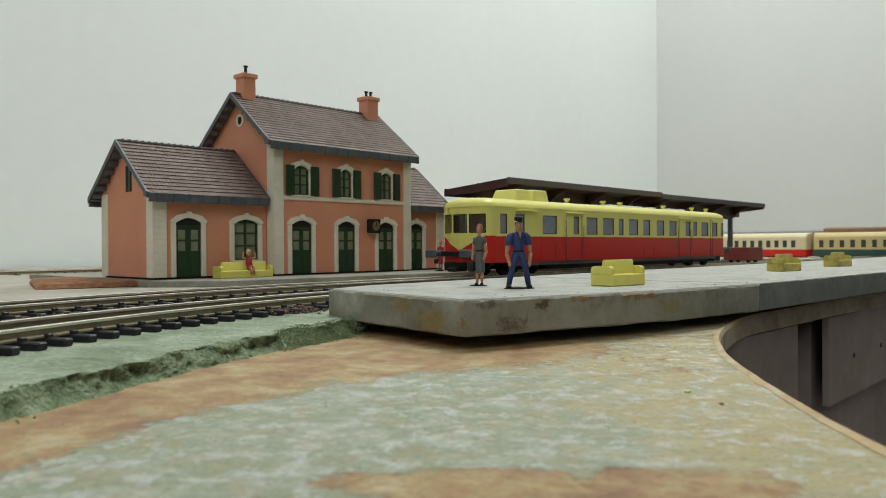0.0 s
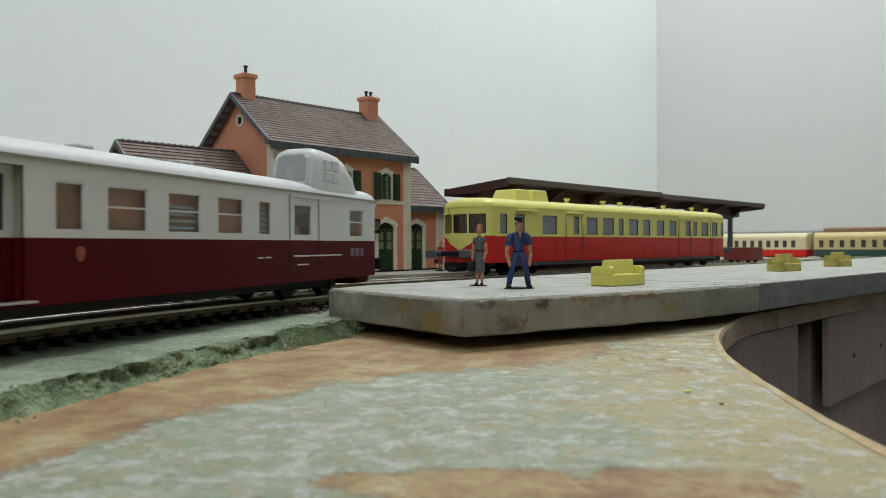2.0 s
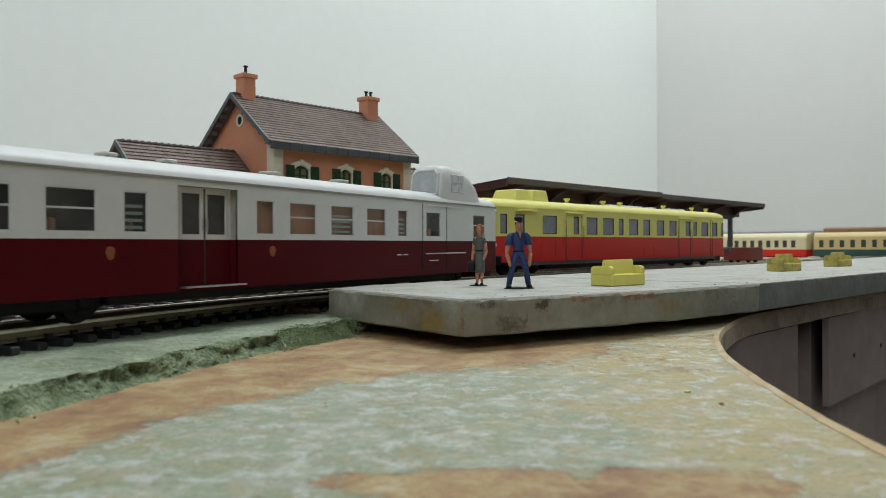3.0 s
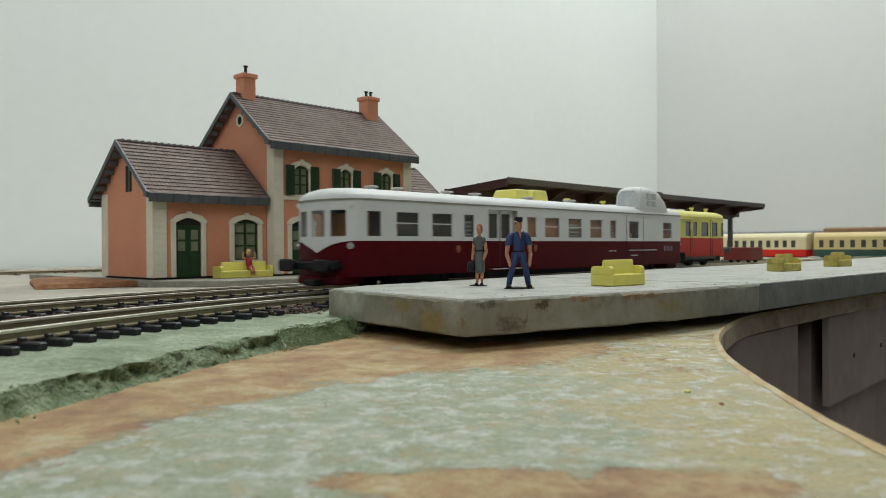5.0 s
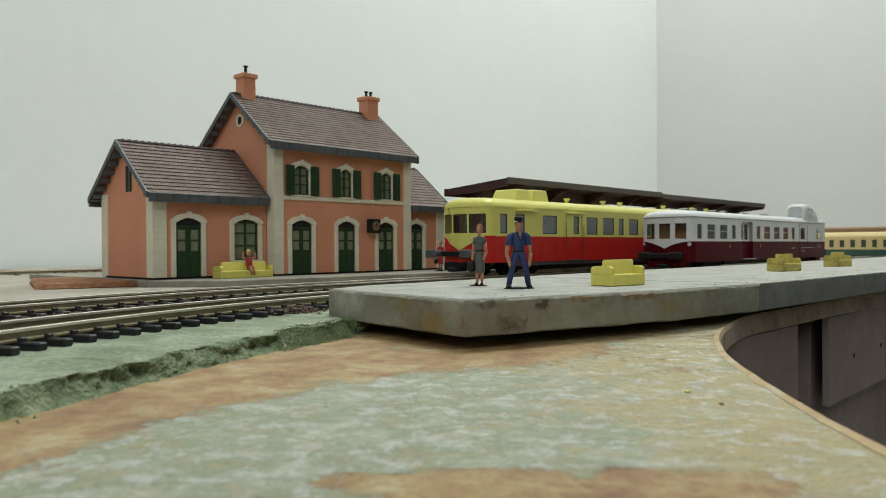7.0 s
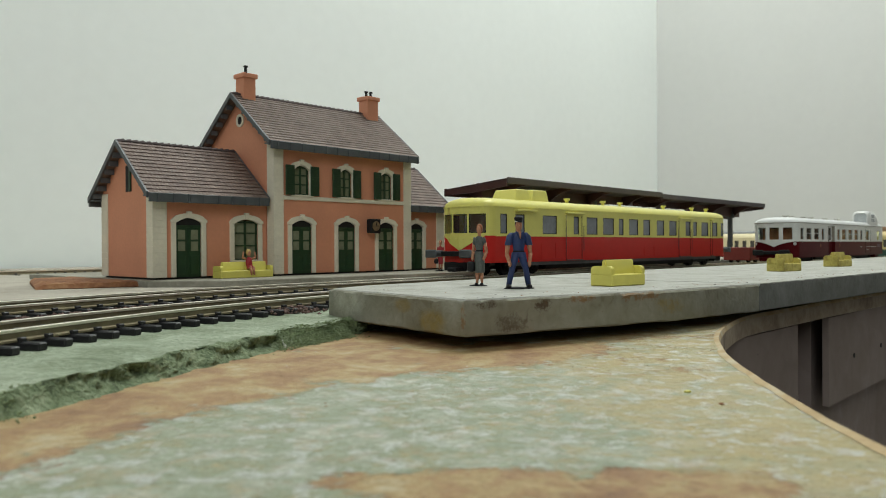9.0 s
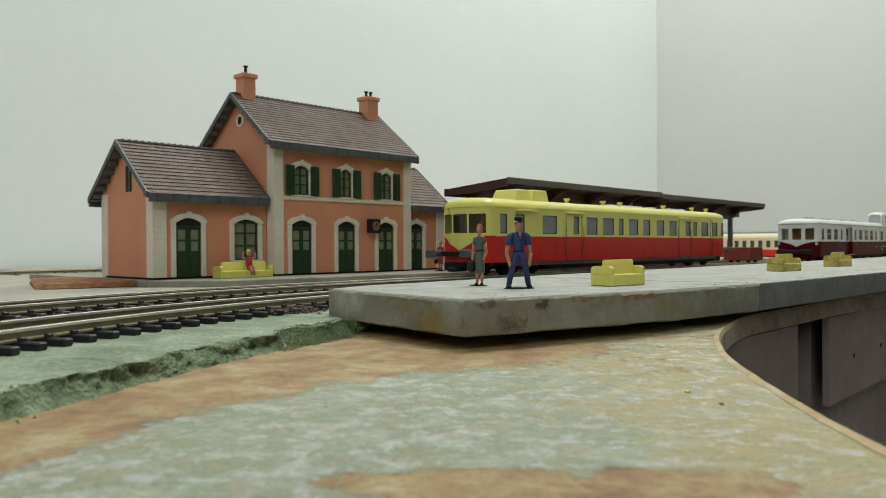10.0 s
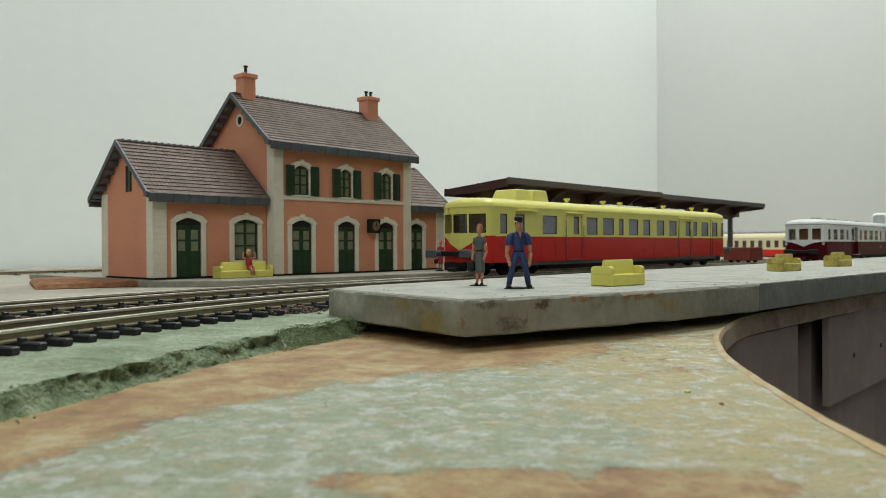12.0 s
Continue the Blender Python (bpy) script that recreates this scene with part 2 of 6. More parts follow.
BALLAST = ramp_material("ballast", [(0.3, (0.045, 0.026, 0.020)), (0.55, (0.15, 0.085, 0.068)), (0.7, (0.32, 0.25, 0.20))], scale=400, fine=1500)
PINK = material("pink_render", (0.66, 0.285, 0.165), 0.75, vary=0.08, scale=60, fine=700, bump=0.1)
STONE = material("cream_stone", (0.74, 0.69, 0.55), 0.75, vary=0.10, scale=120, fine=800)
TILE = ramp_material("roof_tile", [(0.3, (0.105, 0.070, 0.056)), (0.5, (0.165, 0.115, 0.092)), (0.7, (0.225, 0.165, 0.135))], scale=150, fine=900, rough=0.6)
RIDGE = material("dark_ridge_tile", (0.07, 0.05, 0.048), 0.6, vary=0.3, scale=300)
ZINC = material("zinc_grey", (0.085, 0.095, 0.10), 0.5, vary=0.2, scale=150)
GREEN = material("green_joinery", (0.012, 0.045, 0.014), 0.45, vary=0.2, scale=200)
# Near-black for unlit openings, gaps and holes, also for seams and dirt flecks.
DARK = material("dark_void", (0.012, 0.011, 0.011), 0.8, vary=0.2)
BLIND = material("net_curtain", (0.20, 0.215, 0.13), 0.9, vary=0.25, scale=300)
GLASS = glass("window_glass")
WOOD = ramp_material("red_brown_wood", [(0.3, (0.15, 0.055, 0.022)), (0.5, (0.27, 0.115, 0.045)), (0.7, (0.42, 0.225, 0.105))], scale=90, fine=500)
YELLOW = material("yellow_plastic", (0.72, 0.66, 0.14), 0.45, vary=0.06, scale=150)
GRUBBY = ramp_material("grubby_yellow_plastic", [(0.30, (0.22, 0.17, 0.04)), (0.44, (0.44, 0.37, 0.08)), (0.6, (0.60, 0.52, 0.14))], scale=150, fine=600, rough=0.6)
MAROON = material("maroon_paint", (0.078, 0.005, 0.008), 0.42, spec=0.06, vary=0.08, scale=100, bump=0.03)
CREAM = material("grey_cream_paint", (0.64, 0.645, 0.625), 0.35, spec=0.3, vary=0.04, scale=100, bump=0.03)
ROOFWHITE = material("white_roof_paint", (0.66, 0.67, 0.66), 0.45, vary=0.04, scale=100, bump=0.03)
RED = material("red_paint", (0.58, 0.024, 0.018), 0.34, spec=0.25, vary=0.06, scale=100, bump=0.03)
LEMON = material("yellow_cream_paint", (0.73, 0.69, 0.18), 0.32, spec=0.35, vary=0.05, scale=100, bump=0.03)
BLACK = material("black_plastic", (0.012, 0.012, 0.013), 0.6, spec=0.25, vary=0.2, scale=200)
CHROME = material("bright_metal", (0.6, 0.6, 0.6), 0.3, 0.9, vary=0.1)
SEAT = material("orange_seat", (0.66, 0.30, 0.18), 0.7, vary=0.15, scale=200)
CANOPY = material("canopy_maroon", (0.075, 0.032, 0.030), 0.5, vary=0.2, scale=80)
CANOPY_TOP = material("canopy_roofing", (0.085, 0.07, 0.075), 0.6, vary=0.2, scale=80)
PANEL = ramp_material("grey_brown_panel", [(0.3, (0.19, 0.145, 0.12)), (0.6, (0.275, 0.22, 0.19)), (0.8, (0.36, 0.305, 0.27))], scale=12, fine=100)
GAPSHADE = material("gap_shade_brown", (0.036, 0.020, 0.014), 0.8, vary=0.2, scale=20)
BOTTLE = material("dark_green_paint", (0.02, 0.06, 0.045), 0.4)
BRICKRED = material("brick_red_paint", (0.20, 0.03, 0.025), 0.6)


# ---------- mesh helpers ----------
def box(bm, x0, x1, y0, y1, z0, z1, bevel=0.0, m=None, seg=1):
    r = bmesh.ops.create_cube(bm, size=1)
    vs = r["verts"]
    t = Matrix.Translation(((x0 + x1) / 2, (y0 + y1) / 2, (z0 + z1) / 2)) @ Matrix.Diagonal((abs(x1 - x0), abs(y1 - y0), abs(z1 - z0), 1))
    bmesh.ops.transform(bm, matrix=(m @ t) if m else t, verts=vs)
    if bevel:
        es = list({e for v in vs for e in v.link_edges})
        bmesh.ops.bevel(bm, geom=es, offset=bevel, segments=seg, affect="EDGES", profile=0.6)


def cyl(bm, p, q, r, seg=12, r2=None):
    p, q = Vector(p), Vector(q)
    d = q - p
    m = Matrix.Translation((p + q) / 2) @ d.to_track_quat("Z", "Y").to_matrix().to_4x4()
    bmesh.ops.create_cone(bm, cap_ends=True, segments=seg, radius1=r, radius2=r if r2 is None else r2, depth=d.length, matrix=m)


def ball(bm, c, r, sx=1, sy=1, sz=1, sub=2, m=None):
    t = Matrix.Translation(c) @ Matrix.Diagonal((r * sx, r * sy, r * sz, 1))
    bmesh.ops.create_icosphere(bm, subdivisions=sub, radius=1, matrix=(m @ t) if m else t)


def prism(bm, pts, a, b, axis="y"):
    """Solid of a 2D outline pushed from a to b along an axis."""
    place = {"y": lambda p, t: (p[0], t, p[1]), "x": lambda p, t: (t, p[0], p[1]), "z": lambda p, t: (p[0], p[1], t)}[axis]
    A, B = [bm.verts.new(place(p, a)) for p in pts], [bm.verts.new(place(p, b)) for p in pts]
    n = len(pts)
    faces = [bm.faces.new(A[::-1]), bm.faces.new(B)] + [bm.faces.new((A[i], A[(i + 1) % n], B[(i + 1) % n], B[i])) for i in range(n)]
    bmesh.ops.recalc_face_normals(bm, faces=faces)


def loft(bm, rings, closed=True, caps=True):
    rows = [[bm.verts.new(p) for p in ring] for ring in rings]
    n = len(rows[0])
    for a, b in zip(rows, rows[1:]):
        for i in range(n if closed else n - 1):
            bm.faces.new((a[i], a[(i + 1) % n], b[(i + 1) % n], b[i]))
    if caps and closed:
        bm.faces.new(rows[0][::-1])
        bm.faces.new(rows[-1])


def mesh_of(name, bm, mat, smooth=None):
    bmesh.ops.recalc_face_normals(bm, faces=bm.faces[:])
    me = bpy.data.meshes.new(name)
    bm.to_mesh(me)
    bm.free()
    me.materials.append(mat)
    if smooth:
        me.shade_smooth()
        me.set_sharp_from_angle(angle=radians(smooth))
    return me


def part(name, bm, mat, parent=None, label="", smooth=None):
    ob = new(name, mesh_of(name, bm, mat, smooth))
    ob.parent = parent
    if label:
        ob["label"] = label
    return ob


def thing(name, m, label, category, group="", kind=""):
    ob = new(name)
    ob.empty_display_size = 0.01
    ob.matrix_world = m
    return tagged(ob, label, category, group, kind)


def solid(name, bm, mat, m=None, label="", category="", group="", kind="", smooth=None):
    ob = part(name, bm, mat, None, "", smooth)
    if m:
        ob.matrix_world = m
    return tagged(ob, label, category, group, kind)


def B():
    return bmesh.new()


def boxed(name, mat, parent, *dims, bevel=0.0, label=""):
    bm = B()
    box(bm, *dims, bevel=bevel)
    return part(name, bm, mat, parent, label)


# ---------- room ----------
def room():
    u0, u1, v0, v1, zf, zc = -1.9, 1.36, -1.9, 0.60, -0.85, 1.62
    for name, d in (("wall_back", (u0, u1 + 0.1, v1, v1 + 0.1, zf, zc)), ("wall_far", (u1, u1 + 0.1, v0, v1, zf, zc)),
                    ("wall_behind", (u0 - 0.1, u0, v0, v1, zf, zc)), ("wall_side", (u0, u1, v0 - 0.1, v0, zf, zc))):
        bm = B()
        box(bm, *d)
        solid(name, bm, {"wall_back": WALL, "wall_far": WALL_FAR}.get(name, WALL_UNSEEN), LINE, "plain off-white painted room wall" if name in ("wall_back", "wall_far") else "unseen room wall, coloured dark to cut bounced light", "wall", kind="structure")
    bm = B()
    box(bm, u0 - 0.1, u1 + 0.1, v0 - 0.1, v1 + 0.1, zc, zc + 0.1)
    solid("ceiling", bm, CEIL, LINE, "plain white painted ceiling of the room", "ceiling", kind="structure")
    bm = B()
    box(bm, u0 - 0.1, u1 + 0.1, v0 - 0.1, v1 + 0.1, zf - 0.1, zf)
    solid("floor", bm, FLOOR, LINE, "dark grey floor under the layout", "floor", kind="structure")


# ---------- baseboard with its cut-out edge ----------
def w2l(x, y):
    dx, dy = x - X0, y - Y0
    return dx * UC + dy * US, -dx * US + dy * UC


def smooth_line(pts, n=8):
    out = []
    P = [Vector(p) for p in pts]
    for i in range(len(P) - 1):
        a, b, c, d = P[max(i - 1, 0)], P[i], P[i + 1], P[min(i + 2, len(P) - 1)]
        for k in range(n):
            t = k / n
            out.append(0.5 * (2 * b + (c - a) * t + (2 * a - 5 * b + 4 * c - d) * t * t + (3 * b - a - 3 * c + d) * t ** 3))
    return out + [P[-1]]


def baseboard():
    curve = smooth_line([(0.060, -0.20), (0.054, 0.02), (0.0535, 0.093), (0.0552, 0.118), (0.0580, 0.140), (0.0615, 0.162), (0.0665, 0.183),
                         (0.0735, 0.205), (0.0850, 0.231), (0.1030, 0.262), (0.1300, 0.292), (0.165, 0.330)])
    pts = [w2l(*p) for p in curve] + [(0.45, -0.122), (1.34, -0.122), (1.34, 0.595), (-1.2, 0.595), (-1.2, -0.5), w2l(0.06, -0.35)]
    bm = B()
    prism(bm, pts, -0.0066, 0.0, "z")
    ob = solid("baseboard", bm, BOARD, LINE, "plywood layout baseboard with patchy green and ochre paint", "baseboard", kind="structure")
    bm = B()
    n = len(curve) + 2
    e = [Vector(p) for p in pts[:n]]
    A, C = [], []
    for i, p in enumerate(e):
        d = (e[min(i + 1, n - 1)] - e[max(i - 1, 0)]).normalized()
        nrm = Vector((d.y, -d.x))
        k = noise.noise((p.x * 90, p.y * 90, 2)) * 0.0008 + noise.noise((p.x * 330, p.y * 330, 4)) * 0.0005
        A.append(p + nrm * 0.0005)
        C.append(p - nrm * (0.0014 + k))
    mid = [a.lerp(b, 0.75) for a, b in zip(C, A)]
    ring = [[(*p, 0.0001) for p in C], [(*p, 0.0004) for p in mid], [(*p, -0.0008) for p in A]]
    low = B()
    loft(low, [[(*p, -0.0008) for p in A], [(*p, -0.0034) for p in A], [(*p, -0.0064) for p in A]], closed=False, caps=False)
    part("edge_face", low, SAWNEDGE, ob, "brown sawn face of the plywood, some shade in its colour", smooth=60)
    loft(bm, ring, closed=False, caps=False)
    part("cut_edge", bm, PLY, ob, "sanded bare plywood edge along the cut-out", smooth=60)


def frame_below():
    """Upright frame panels under the platform edge, and a dark sheet for the shade between."""
    bm = B()
    box(bm, -0.30, 0.0930, -0.115, -0.107, -0.16, -0.0067)
    solid("frame_panel", bm, PANEL, LINE, "grey-brown upright frame panel under the baseboard", "panel", kind="structure")
    bm = B()
    box(bm, 0.1310, 0.9, -0.115, -0.1125, -0.0445, -0.0067)
    solid("frame_panel", bm, PANEL, LINE, "grey-brown upright frame board with screw holes", "panel", kind="structure")
    bm = B()
    box(bm, 0.1370, 0.9, -0.106, -0.100, -0.40, -0.0067)
    solid("frame_panel", bm, PANEL, LINE, "grey-brown rear panel under the frame board", "panel", kind="structure")
    # Flat black discs paint the darkness of holes; the board is not pierced.
    for u in (0.168, 0.215):
        bm = B()
        cyl(bm, (u, -0.1153, -0.0265), (u, -0.1149, -0.0265), 0.0011, 12)
        solid("screw_hole_disc", bm, DARK, LINE, "black disc for the darkness of a screw hole", "screw hole", kind="structure")
    # Added sheet, nearly black, so the gap between the panels reads as shaded.
    bm = B()
    box(bm, -0.3, 0.9, -0.02, -0.01, -0.4, -0.0067)
    solid("frame_panel", bm, GAPSHADE, LINE, "added brown-black sheet for the shade in the frame gap", "panel", kind="structure")


# ---------- foam bed, track ----------
def arc_samples(s0, s1, step):
    n = max(2, int(round((s1 - s0) / step)))
    return [s0 + (s1 - s0) * i / n for i in range(n + 1)]


def foam_out(s):
    """How far the foam bulges out towards the open board at arc length s."""
    a, b = max(0.0, min(1.0, (s + 0.24) / 0.045)), max(0.0, min(1.0, (-0.072 - s) / 0.03))
    return -0.0038 * (a * a * (3 - 2 * a)) * (b * b * (3 - 2 * b))


def foam_bed():
    bm = B()
    rnd = random.Random(4)
    prof = [(0.59, FOAM_Z), (0.03, FOAM_Z), (-0.016, FOAM_Z), (-0.022, FOAM_Z), (-0.028, FOAM_Z - 0.0001), (-0.0330, FOAM_Z - 0.0002), (-0.0362, FOAM_Z - 0.0003)]
    down = 16
    tops, sides = [], []
    for s in arc_samples(-0.62, -0.27, 0.0016)[:-1] + arc_samples(-0.27, -0.02, 0.00055) + arc_samples(-0.02, 1.3, 0.004)[1:]:
        r = []
        wander = 0.0
        if s > -0.075:
            wander = min(1, (s + 0.075) / 0.03) * 0.010
        ragged = 1.0 if s > -0.20 else 0.45
        bx, by, h = line(s, -0.037)
        lip = noise.noise((bx * 55, by * 55, 3.1)) * 0.0026 * ragged + noise.noise((bx * 190, by * 190, 1.7)) * 0.0011 * ragged + wander + foam_out(s)
        for i, (o, z) in enumerate(prof):
            e = max(0.0, min(1.0, (i - 3) / 3))
            if o > 0.5 and s < 0:
                o = 0.45
            x, y, h = line(s, o + lip * e)
            dz = (noise.noise((x * 130, y * 130, 9.0)) * 0.0007 + noise.noise((x * 420, y * 420, 9.0)) * 0.0003) * (0.4 + 0.6 * e) if i > 2 else 0
            r.append((x, y, z + dz - 0.0008 * e * max(0, noise.noise((bx * 80, by * 80, 6))) * ragged))
        tops.append(r)
        q = [r[-1]]
        for k in range(1, down + 1):
            f = k / down
            cave = max(0.0, noise.noise((bx * 75, by * 75, 12.3)) + 0.05) * 0.0085 * ragged
            o = -0.0364 - 0.0006 * math.sin(math.pi * f) - 0.0042 * f ** 3 + (lip - foam_out(s)) * (1 - 0.5 * f) + foam_out(s) + cave * math.sin(math.pi * min(1, f * 1.08)) ** 1.4
            z = (FOAM_Z - 0.0003) * (1 - f) - 0.0004 * f
            x, y, h = line(s, o)
            lump = (noise.noise((x * 120, y * 120, z * 220)) * 0.0022 + noise.noise((x * 340, y * 340, z * 460)) * 0.0018 + noise.noise((x * 900, y * 900, z * 1100)) * 0.0005 + noise.noise((x * 2100, y * 2100, z * 2300)) * 0.0002) * ragged * (1 - f * 0.3)
            x, y, h = line(s, o + lump)
            q.append((x, y, z + noise.noise((x * 300, y * 300, 5 + k)) * 0.0004 * (1 - f)))
        sides.append(q)
    loft(bm, tops, closed=False, caps=False)
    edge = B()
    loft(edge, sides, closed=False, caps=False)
    solid("foam_edge", edge, FOAM_EDGE, None, "torn green side of the foam track bed, darkened for its shade", "track bed", kind="structure", smooth=60)
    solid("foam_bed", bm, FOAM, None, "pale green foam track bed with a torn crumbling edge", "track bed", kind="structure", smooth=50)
    bm = B()
    rings = [[(*line(s, o)[:2], FOAM_Z + 0.0012) for o in (0.088, 0.58 if s > 0 else 0.44)] for s in arc_samples(-0.62, 1.3, 0.02)]
    loft(bm, rings, closed=False, caps=False)
    solid("ground", bm, GROUND, None, "cream painted ground behind the tracks", "ground", kind="structure")


def rail(name, off, s0, s1, parent, step=0.006):
    prof = [(-0.0011, 0.0), (0.0011, 0.0), (0.0011, 0.0004), (0.00035, 0.0007), (0.00035, 0.0017), (0.0006, 0.0019), (-0.0006, 0.0019), (-0.00035, 0.0017), (-0.00035, 0.0007), (-0.0011, 0.0004)]
    rings, top = [], []
    for s in arc_samples(s0, s1, step):
        r, t = [], []
        for o, z in prof:
            x, y, h = line(s, off + o)
            r.append((x, y, RAIL_Z - 0.0026 + z))
        for o, z in ((-0.0006, 0.0019), (0.0006, 0.0019), (0.0006, 0.0025), (0.0004, 0.0026), (-0.0004, 0.0026), (-0.0006, 0.0025)):
            x, y, h = line(s, off + o)
            t.append((x, y, RAIL_Z - 0.0026 + z))
        rings.append(r)
        top.append(t)
    bm = B()
    loft(bm, rings)
    web = part(name, bm, RUST, parent)
    bm = B()
    loft(bm, top)
    part("rail_head", bm, STEEL, web, "worn bright rail head", smooth=30)


def sleeper_mesh():
    bm = B()
    box(bm, -0.0012, 0.0012, -0.0150, 0.0150, 0, 0.0017, bevel=0.0003)
    for o in (-0.00825, 0.00825):
        for d in (-1, 1):
            box(bm, -0.0009, 0.0009, o + d * 0.0013 - 0.0006, o + d * 0.0013 + 0.0006, 0.0016, 0.0026, bevel=0.0002)
    return mesh_of("sleeper", bm, SLEEPER)


def tracks():
    me = sleeper_mesh()
    pitch = 0.0072
    for name, off, label in (("main_track", 0.0, "single model railway track on black plastic sleepers"), ("second_track", 0.057, "second model railway track with reddish ballast between rails"), ("wall_track", 0.395, "model railway track along the back wall")):
        t = thing(name, Matrix(), label, "track", "tracks of the station", "structure")
        s0 = -0.60 if off < 0.3 else -0.25
        rail("rail", off - 0.00825, s0, 1.2, t)
        rail("rail", off + 0.00825, s0, 1.2, t)
        rest = B()
        near = (-0.36, 0.25) if off < 0.3 else (9, 9)
        s = s0
        while s < 1.2:
            x, y, h = line(s, off)
            m = Matrix.Translation((x, y, FOAM_Z)) @ Matrix.Rotation(h, 4, "Z")
            if near[0] < s < near[1]:
                ob = new("sleeper", me)
                ob.parent, ob.matrix_world = t, m
            else:
                rest.from_mesh(me)
                rest.verts.ensure_lookup_table()
                bmesh.ops.transform(rest, matrix=m, verts=rest.verts[-len(me.vertices):])
            s += pitch
        tagged(part("far_sleepers", rest, SLEEPER, t), kind="stuff")
    bm = B()
    rings = []
    for s in arc_samples(-0.42, 0.36, 0.0016):
        rings.append([(*line(s, o)[:2], FOAM_Z + h + noise.noise((s * 700, o * 900, 2)) * 0.0004) for o, h in ((0.0155, 0.0003), (0.020, 0.0011), (0.026, 0.0012), (0.032, 0.0012), (0.0375, 0.0010), (0.0415, 0.0003))])
    loft(bm, rings, closed=False, caps=False)
    solid("ballast_bed", bm, BALLAST, None, "reddish brown ballast bed between the two tracks", "ballast", kind="structure", smooth=60)
    # loose ballast between and beside the rails
    rnd = random.Random(7)
    V, F = [], []
    for k in range(17000):
        s = rnd.uniform(-0.36, 0.22)
        o = rnd.choice((rnd.uniform(-0.0068, 0.0068), 0.057 + rnd.uniform(-0.0065, 0.0065), rnd.uniform(0.0135, 0.044), rnd.uniform(0.0135, 0.044), rnd.uniform(0.0135, 0.044)))
        x, y, h = line(s, o)
        r = rnd.uniform(0.0003, 0.0009)
        z = FOAM_Z + r * 0.4 + (rnd.uniform(0.0006, 0.0017) if abs(o) < 0.007 or abs(o - 0.057) < 0.007 else 0.0009 if 0.018 < o < 0.040 else 0.0002)
        b = len(V)
        V += [(x + r * a * rnd.uniform(0.7, 1.2), y + r * c * rnd.uniform(0.7, 1.2), z + r * d * rnd.uniform(0.6, 1)) for a, c, d in ((1, 0, 0), (-1, 0, 0), (0, 1, 0), (0, -1, 0), (0, 0, 1), (0, 0, -1))]
        F += [(b, b + 2, b + 4), (b + 2, b + 1, b + 4), (b + 1, b + 3, b + 4), (b + 3, b, b + 4), (b + 2, b, b + 5), (b + 1, b + 2, b + 5), (b + 3, b + 1, b + 5), (b, b + 3, b + 5)]
    for k in range(420):
        x, y, r = rnd.gauss(-0.0500, 0.0050), rnd.gauss(0.2410, 0.0045), rnd.uniform(0.0003, 0.0008)
        z = FOAM_Z + 0.0002 + max(0.0, rnd.gauss(0.0007, 0.0005))
        b = len(V)
        V += [(x + r * a * rnd.uniform(0.7, 1.2), y + r * c * rnd.uniform(0.7, 1.2), z + r * d * rnd.uniform(0.6, 1)) for a, c, d in ((1, 0, 0), (-1, 0, 0), (0, 1, 0), (0, -1, 0), (0, 0, 1), (0, 0, -1))]
        F += [(b, b + 2, b + 4), (b + 2, b + 1, b + 4), (b + 1, b + 3, b + 4), (b + 3, b, b + 4), (b + 2, b, b + 5), (b + 1, b + 2, b + 5), (b + 3, b + 1, b + 5), (b, b + 3, b + 5)]
    me = bpy.data.meshes.new("ballast")
    me.from_pydata(V, [], F)
    me.materials.append(BALLAST)
    tagged(new("ballast", me), "loose reddish brown ballast grains between the rails", "ballast", kind="stuff")


